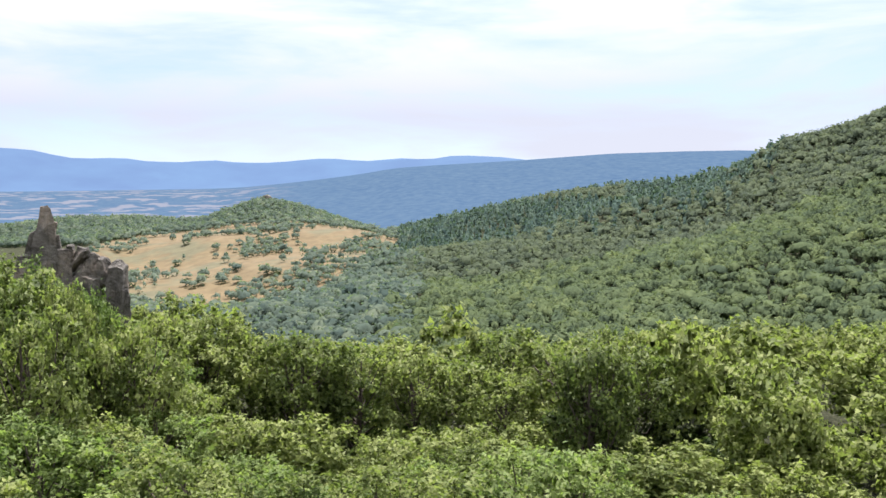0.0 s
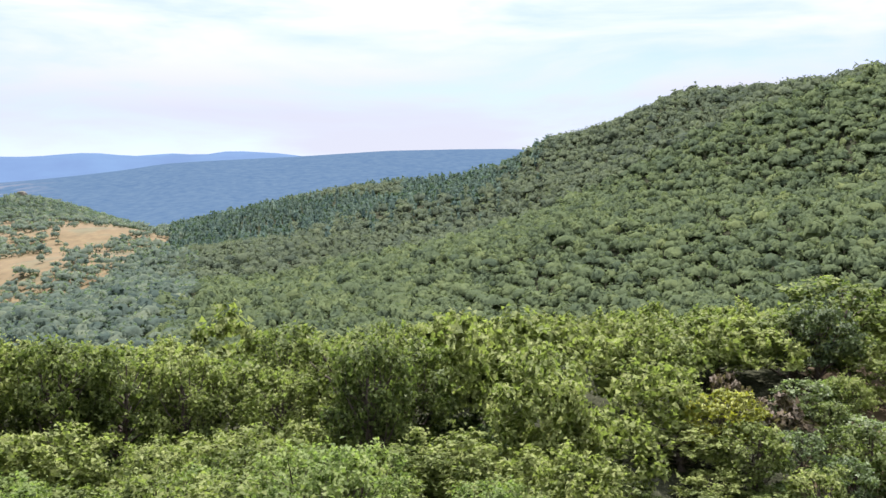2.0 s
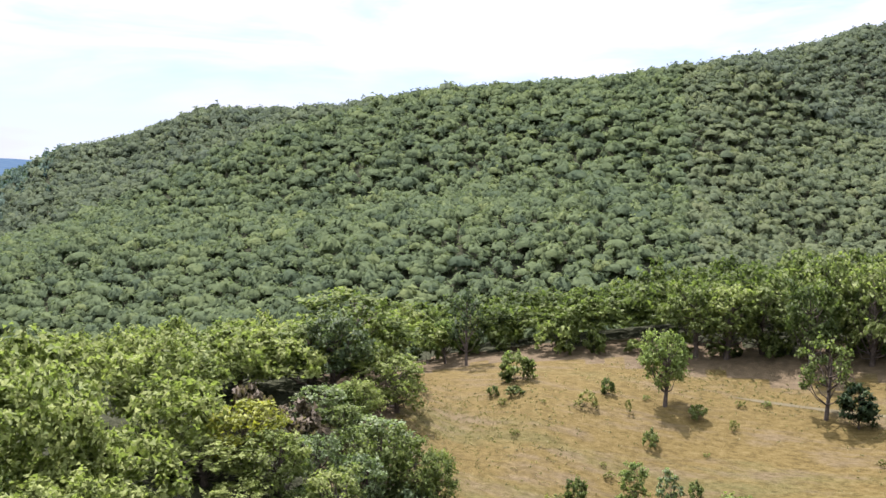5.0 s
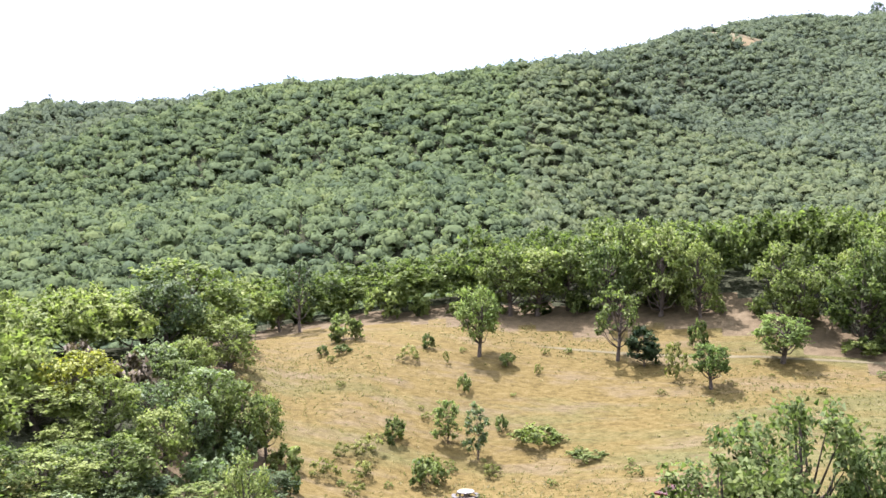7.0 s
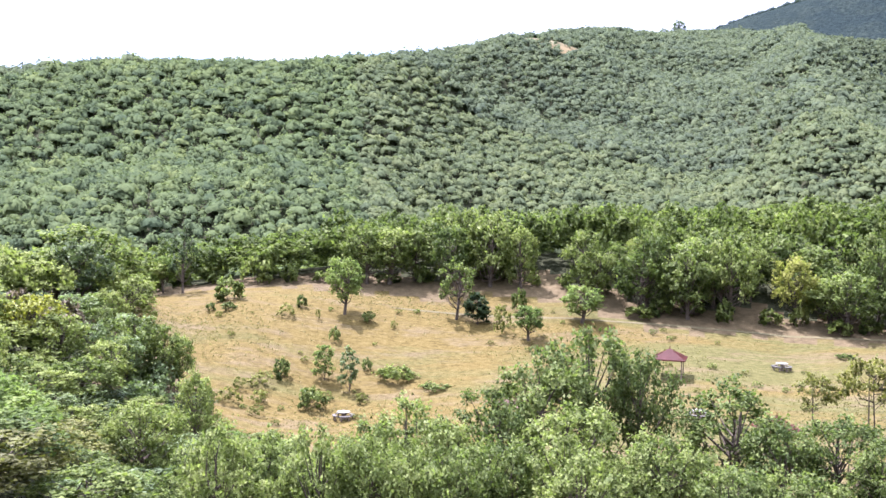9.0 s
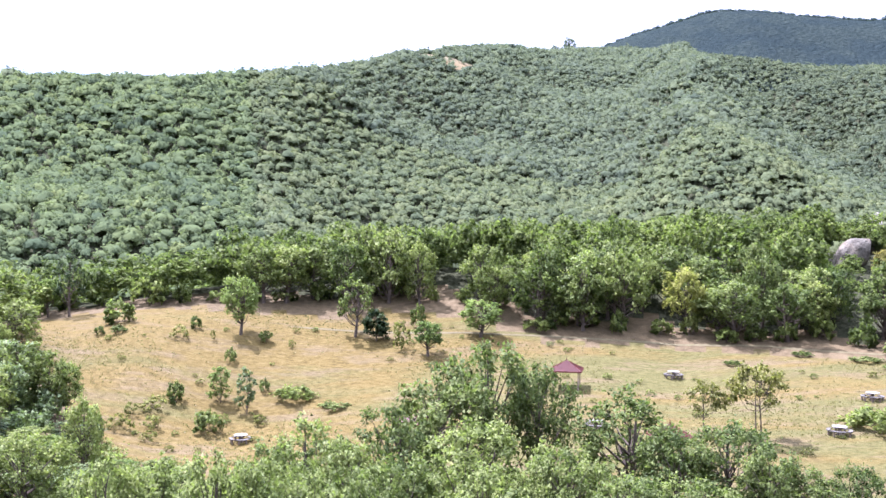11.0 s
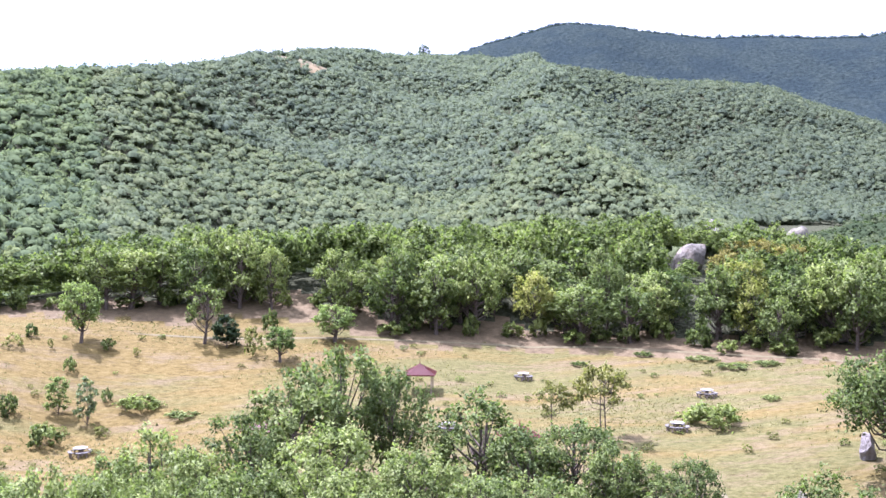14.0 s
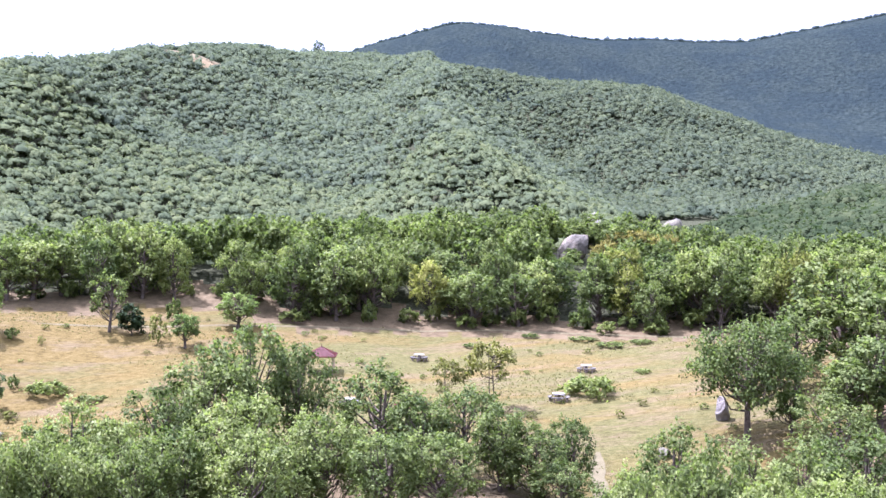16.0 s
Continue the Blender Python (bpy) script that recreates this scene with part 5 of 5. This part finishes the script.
def crag_block(seed, sx, sy, sz, taper=0.0, square=0.75, rough=0.09):
    """An angular block: a box narrowed towards its top, its corners worn and its faces split by joints."""
    bm = bmesh.new()
    bmesh.ops.create_cube(bm, size=2.0)
    bmesh.ops.subdivide_edges(bm, edges=bm.edges[:], cuts=9, use_grid_fill=True)
    rnd = random.Random(seed)
    planes = [(Vector((rnd.gauss(0, 1), rnd.gauss(0, 1), rnd.gauss(0, 0.5))).normalized(), rnd.uniform(0.72, 0.98)) for _ in range(6)]
    for v in bm.verts:
        p = v.co * square + v.co.normalized() * (1 - square)
        for n, d in planes:
            over = p.dot(n) - d
            if over > 0:
                p -= n * over
        narrow = 1 - taper * (p.z + 1) / 2
        p.x, p.y = p.x * narrow, p.y * narrow
        v.co = Vector((p.x * sx / 2, p.y * sy / 2, p.z * sz / 2))
        v.co += v.co.normalized() * noise.fractal(v.co * 0.7 + Vector((seed * 3.1, 0, 0)), 0.8, 2.2, 5) * rough * 2.4
    return bm


def crag():
    """The dark crag: a pinnacle of leaning slabs, a notch, and a rounded block with a sheer face."""
    ob = thing("crag", -32.5, 78.3, float(ground(-32, 78.5)), "dark weathered rock crag with a pointed pinnacle", "rock", turn=radians(22.5), scale=(0.82, 1, 1))
    blocks = [  # place along and above, size, lean, taper, seed
        (-1.75, 11.0, 3.3, 2.6, 8.6, 5, 0.61, 31), (-2.95, 9.9, 2.9, 2.4, 7.0, 12, 0.5, 32), (-3.45, 8.2, 2.3, 2.6, 7.0, 8, 0.35, 43), (-0.75, 11.2, 1.7, 2.0, 3.6, -10, 0.35, 33),
        (-0.4, 9.2, 2.7, 2.8, 5.6, -4, 0.15, 44), (-1.0, 13.2, 0.8, 1.0, 1.7, 9, 0.25, 34), (-2.2, 12.4, 0.8, 1.3, 3.4, 17, 0.5, 45), (-1.8, 4.6, 5.6, 4.0, 9.6, 0, 0.15, 35),
        (0.55, 11.5, 0.9, 1.2, 1.8, -8, 0.25, 36), (1.2, 11.2, 0.55, 1.5, 2.4, 44, 0.1, 37), (1.7, 11.55, 1.7, 1.6, 0.9, 14, 0.2, 46), (1.9, 10.6, 2.0, 1.9, 2.4, 24, 0.2, 38),
        (1.3, 5.2, 4.6, 3.6, 10.0, 0, 0.1, 39), (3.2, 9.9, 2.7, 2.5, 2.8, 24, 0.25, 40), (4.2, 7.7, 2.9, 3.2, 6.8, 4, 0.30, 41), (3.4, 3.0, 3.8, 3.8, 9.0, 0, 0.05, 42)]
    for x, z, sx, sy, sz, lean, taper, seed in blocks:
        b = part("rock_block", crag_block(seed, sx, sy, sz, taper, 0.55 if seed in (40, 41) else 0.8, 0.13), DARK_ROCK, ob)
        b.matrix_local = pose(x, 0.15 * math.sin(seed), z, 0, lean, (seed * 37) % 24 - 12)


crag()
for i, (x, y, w, h) in enumerate([(-30.5, 66.5, 6.6, 10.4), (-28.6, 69.6, 5.6, 10.8), (-27.2, 70.2, 5.0, 9.6), (-26.4, 71.4, 4.4, 10.9), (-25.4, 71.8, 5.0, 9.2), (-24.7, 73.0, 5.6, 8.3), (-23.4, 74.4, 6.0, 8.0)]):
    plant(NEAR_OAKS[i % 4], x, y, w, h, "oak_tree", "tall bright green oak in front of the crag", "tree", "trees below the crag", mat=LEAF_FRESH)


# ---- picnic furniture ----
def slab(bm, w, d, h, m, bevel=0.02):
    g = bmesh.ops.create_cube(bm, size=1.0, matrix=m @ Matrix.Diagonal((w, d, h, 1)))
    bmesh.ops.bevel(bm, geom=list({e for v in g["verts"] for e in v.link_edges}), offset=bevel, segments=1, affect="EDGES")


def round_slab(radius, thick, z, sides=20):
    bm = bmesh.new()
    bmesh.ops.create_cone(bm, cap_ends=True, segments=sides, radius1=radius, radius2=radius, depth=thick, matrix=pose(0, 0, z))
    bmesh.ops.bevel(bm, geom=[e for e in bm.edges if abs(e.verts[0].co.z - e.verts[1].co.z) < 1e-4], offset=thick * 0.25, segments=2, affect="EDGES")
    return bm


def picnic_table(x, y, turn, first=None):
    if first:
        return copy_thing(first, pose(x, y, float(ground(x, y)), 0, 0, turn))
    ob = thing("picnic_table", x, y, float(ground(x, y)), "round pale picnic table with a ring of benches", "table", "picnic tables", radians(turn))
    part("tabletop", round_slab(0.76, 0.09, 0.84), STONE_TOP, ob)
    bm = bmesh.new()
    bmesh.ops.create_cone(bm, cap_ends=True, segments=12, radius1=0.26, radius2=0.17, depth=0.80, matrix=pose(0, 0, 0.36))
    part("pedestal", bm, OLD_WOOD, ob, "dark wooden pedestal")
    for i in range(4):
        a = i * 90 + 45
        bm = bmesh.new()
        outer = [(math.cos(radians(b)) * 1.28, math.sin(radians(b)) * 1.28) for b in np.linspace(-36, 36, 7)]
        inner = [(math.cos(radians(b)) * 0.93, math.sin(radians(b)) * 0.93) for b in np.linspace(36, -36, 7)]
        low = [bm.verts.new((p, q, 0.42)) for p, q in outer + inner]
        face = bm.faces.new(low)
        up = bmesh.ops.extrude_face_region(bm, geom=[face])
        for v in up["geom"]:
            if isinstance(v, bmesh.types.BMVert):
                v.co.z += 0.09
        bmesh.ops.recalc_face_normals(bm, faces=bm.faces)
        b = part("bench", bm, BENCH, ob)
        b.matrix_local = pose(0, 0, 0, 0, 0, a)
        for s in (-22, 22):
            bm = bmesh.new()
            slab(bm, 0.16, 0.16, 0.5, pose(math.cos(radians(s)) * 1.1, math.sin(radians(s)) * 1.1, 0.17))
            part("bench_leg", bm, OLD_WOOD, b)
        bm = bmesh.new()
        slab(bm, 0.95, 0.09, 0.10, pose(0.55, 0, 0.36))
        part("strut", bm, OLD_WOOD, ob).matrix_local = pose(0, 0, 0, 0, 0, a)
    return ob


table = picnic_table(61.2, 71.3, 10)
for x, y, turn in ((103.0, 35.8, 30), (101.4, 12.0, 75), (87.0, 13.1, 50), (76.0, 35.0, 20)):
    picnic_table(x, y, turn, table)


def pavilion(x, y, turn, side=3.9, eave=2.35, rise=1.15):
    ob = thing("pavilion", x, y, float(ground(x, y)), "small open shelter with a dark red pyramid roof", "shelter", "picnic shelters", radians(turn))
    h = side / 2
    bm = bmesh.new()
    low = [bm.verts.new((sx * h, sy * h, eave)) for sx, sy in ((-1, -1), (1, -1), (1, 1), (-1, 1))]
    top = bm.verts.new((0, 0, eave + rise))
    for i in range(4):
        bm.faces.new((low[i], low[(i + 1) % 4], top))
    bmesh.ops.solidify(bm, geom=list(bm.faces), thickness=0.06)
    part("roof", bm, RED_METAL, ob)
    for i in range(4):
        bm = bmesh.new()
        slab(bm, side, 0.06, 0.18, pose(0, -h + 0.03, eave - 0.06))
        part("fascia", bm, RED_METAL, ob).matrix_local = pose(0, 0, 0, 0, 0, 90 * i)
        bm = bmesh.new()
        slab(bm, 0.13, 0.13, eave + 0.3, pose((h - 0.45), (h - 0.45), eave / 2 - 0.15))
        part("post", bm, OLD_WOOD, ob).matrix_local = pose(0, 0, 0, 0, 0, 90 * i)
    bm = bmesh.new()
    bmesh.ops.create_cone(bm, cap_ends=True, segments=8, radius1=0.07, radius2=0.02, depth=0.4, matrix=pose(0, 0, eave + rise + 0.12))
    part("finial", bm, RED_METAL, ob)
    return ob


pavilion(89.0, 44.4, 20)
pavilion(71.6, 25.6, 35)
pavilion(66.2, 51.6, 10, 3.6, 2.0, 0.9)


# ---- worn tracks, small stones and grass ----
def ribbon(name, label, line, width, mat, seed):
    """A worn strip that follows the ground a hair above it, with frayed edges."""
    rnd = random.Random(seed)
    pts = []
    for (x0, y0), (x1, y1) in zip(line, line[1:]):
        n = max(2, int(math.hypot(x1 - x0, y1 - y0) / 1.2))
        pts += [(x0 + (x1 - x0) * i / n, y0 + (y1 - y0) * i / n) for i in range(n)]
    v, q = [], []
    for i, (x, y) in enumerate(pts):
        a, b = pts[max(i - 1, 0)], pts[min(i + 1, len(pts) - 1)]
        t = Vector((b[0] - a[0], b[1] - a[1])).normalized()
        for k in range(5):
            o = (k / 4 - 0.5) * width * rnd.uniform(0.75, 1.25) * (0.25 + min(1, i / 3, (len(pts) - 1 - i) / 3))
            px, py = x - t.y * o, y + t.x * o
            v.append((px, py, float(ground(px, py)) + 0.035))
        if i:
            q += [((i - 1) * 5 + k, (i - 1) * 5 + k + 1, i * 5 + k + 1, i * 5 + k) for k in range(4)]
    tagged(new(name, mesh_from(name, v, q, [mat], smooth=True)), label, "path", kind="structure")


ribbon("path", "faint worn footpath along the foot of the belt", [(88, 88), (96.0, 74.0), (106.6, 57.8), (114.5, 43), (120.8, 28.4), (122.5, 14), (122.7, 1.3), (121, -10)], 0.55, EARTH, 1)
ribbon("path", "bare sandy track beside the trees", [(72, 6.4), (66, 5.6), (59, 4.2), (52, 2.4)], 1.2, EARTH, 2)

GRASS_RNG = np.random.default_rng(9)
gx, gy = GRASS_RNG.uniform(25, 130, 60000), GRASS_RNG.uniform(-25, 140, 60000)
ok = inside_meadow(gx, gy) & (np.sin(gx * 0.21 + 1) + np.sin(gy * 0.17 + gx * 0.05) + GRASS_RNG.normal(size=60000) * 0.8 > 0.7)
gx, gy = gx[ok][:11000], gy[ok][:11000]
gz = ground(gx, gy)
blade = np.stack([gx, gy, gz], 1)[:, None, :].repeat(4, 1).reshape(-1, 3)
nb = len(blade)
foot = blade + np.stack([GRASS_RNG.normal(size=nb) * 0.12, GRASS_RNG.normal(size=nb) * 0.12, np.full(nb, -0.03)], 1)
side = unit(np.stack([GRASS_RNG.normal(size=nb), GRASS_RNG.normal(size=nb), np.zeros(nb)], 1)) * GRASS_RNG.uniform(0.05, 0.13, nb)[:, None]
tip = foot + np.stack([GRASS_RNG.normal(size=nb) * 0.10, GRASS_RNG.normal(size=nb) * 0.10, GRASS_RNG.uniform(0.06, 0.22, nb)], 1)
gv = np.stack([foot - side, foot + side, tip], 1).reshape(-1, 3)
gtone = np.repeat(np.repeat(GRASS_RNG.uniform(0, 1, len(gx)), 4), 3)
tagged(new("grass", mesh_from("grass", gv, np.arange(len(gv), dtype=np.int32).reshape(-1, 3), [WEED], gtone)), "short tufts of drying grass on the meadow", "grass", kind="stuff")
for i in range(110):
    az, r = rng.uniform(33, 95), rng.uniform(80, 126)
    x, y = math.sin(radians(az)) * r, math.cos(radians(az)) * r
    if inside_meadow(np.array([x]), np.array([y]))[0]:
        s = rng.uniform(0.5, 1.2)
        plant(WEEDS[i % 3], x, y, s * 1.2, s * 0.7, "weed_clump", "small green weed in the meadow grass", "weeds", "weed clumps", mat=LEAF_OAK if i % 2 else None, woody="stem", leafy="leaves")
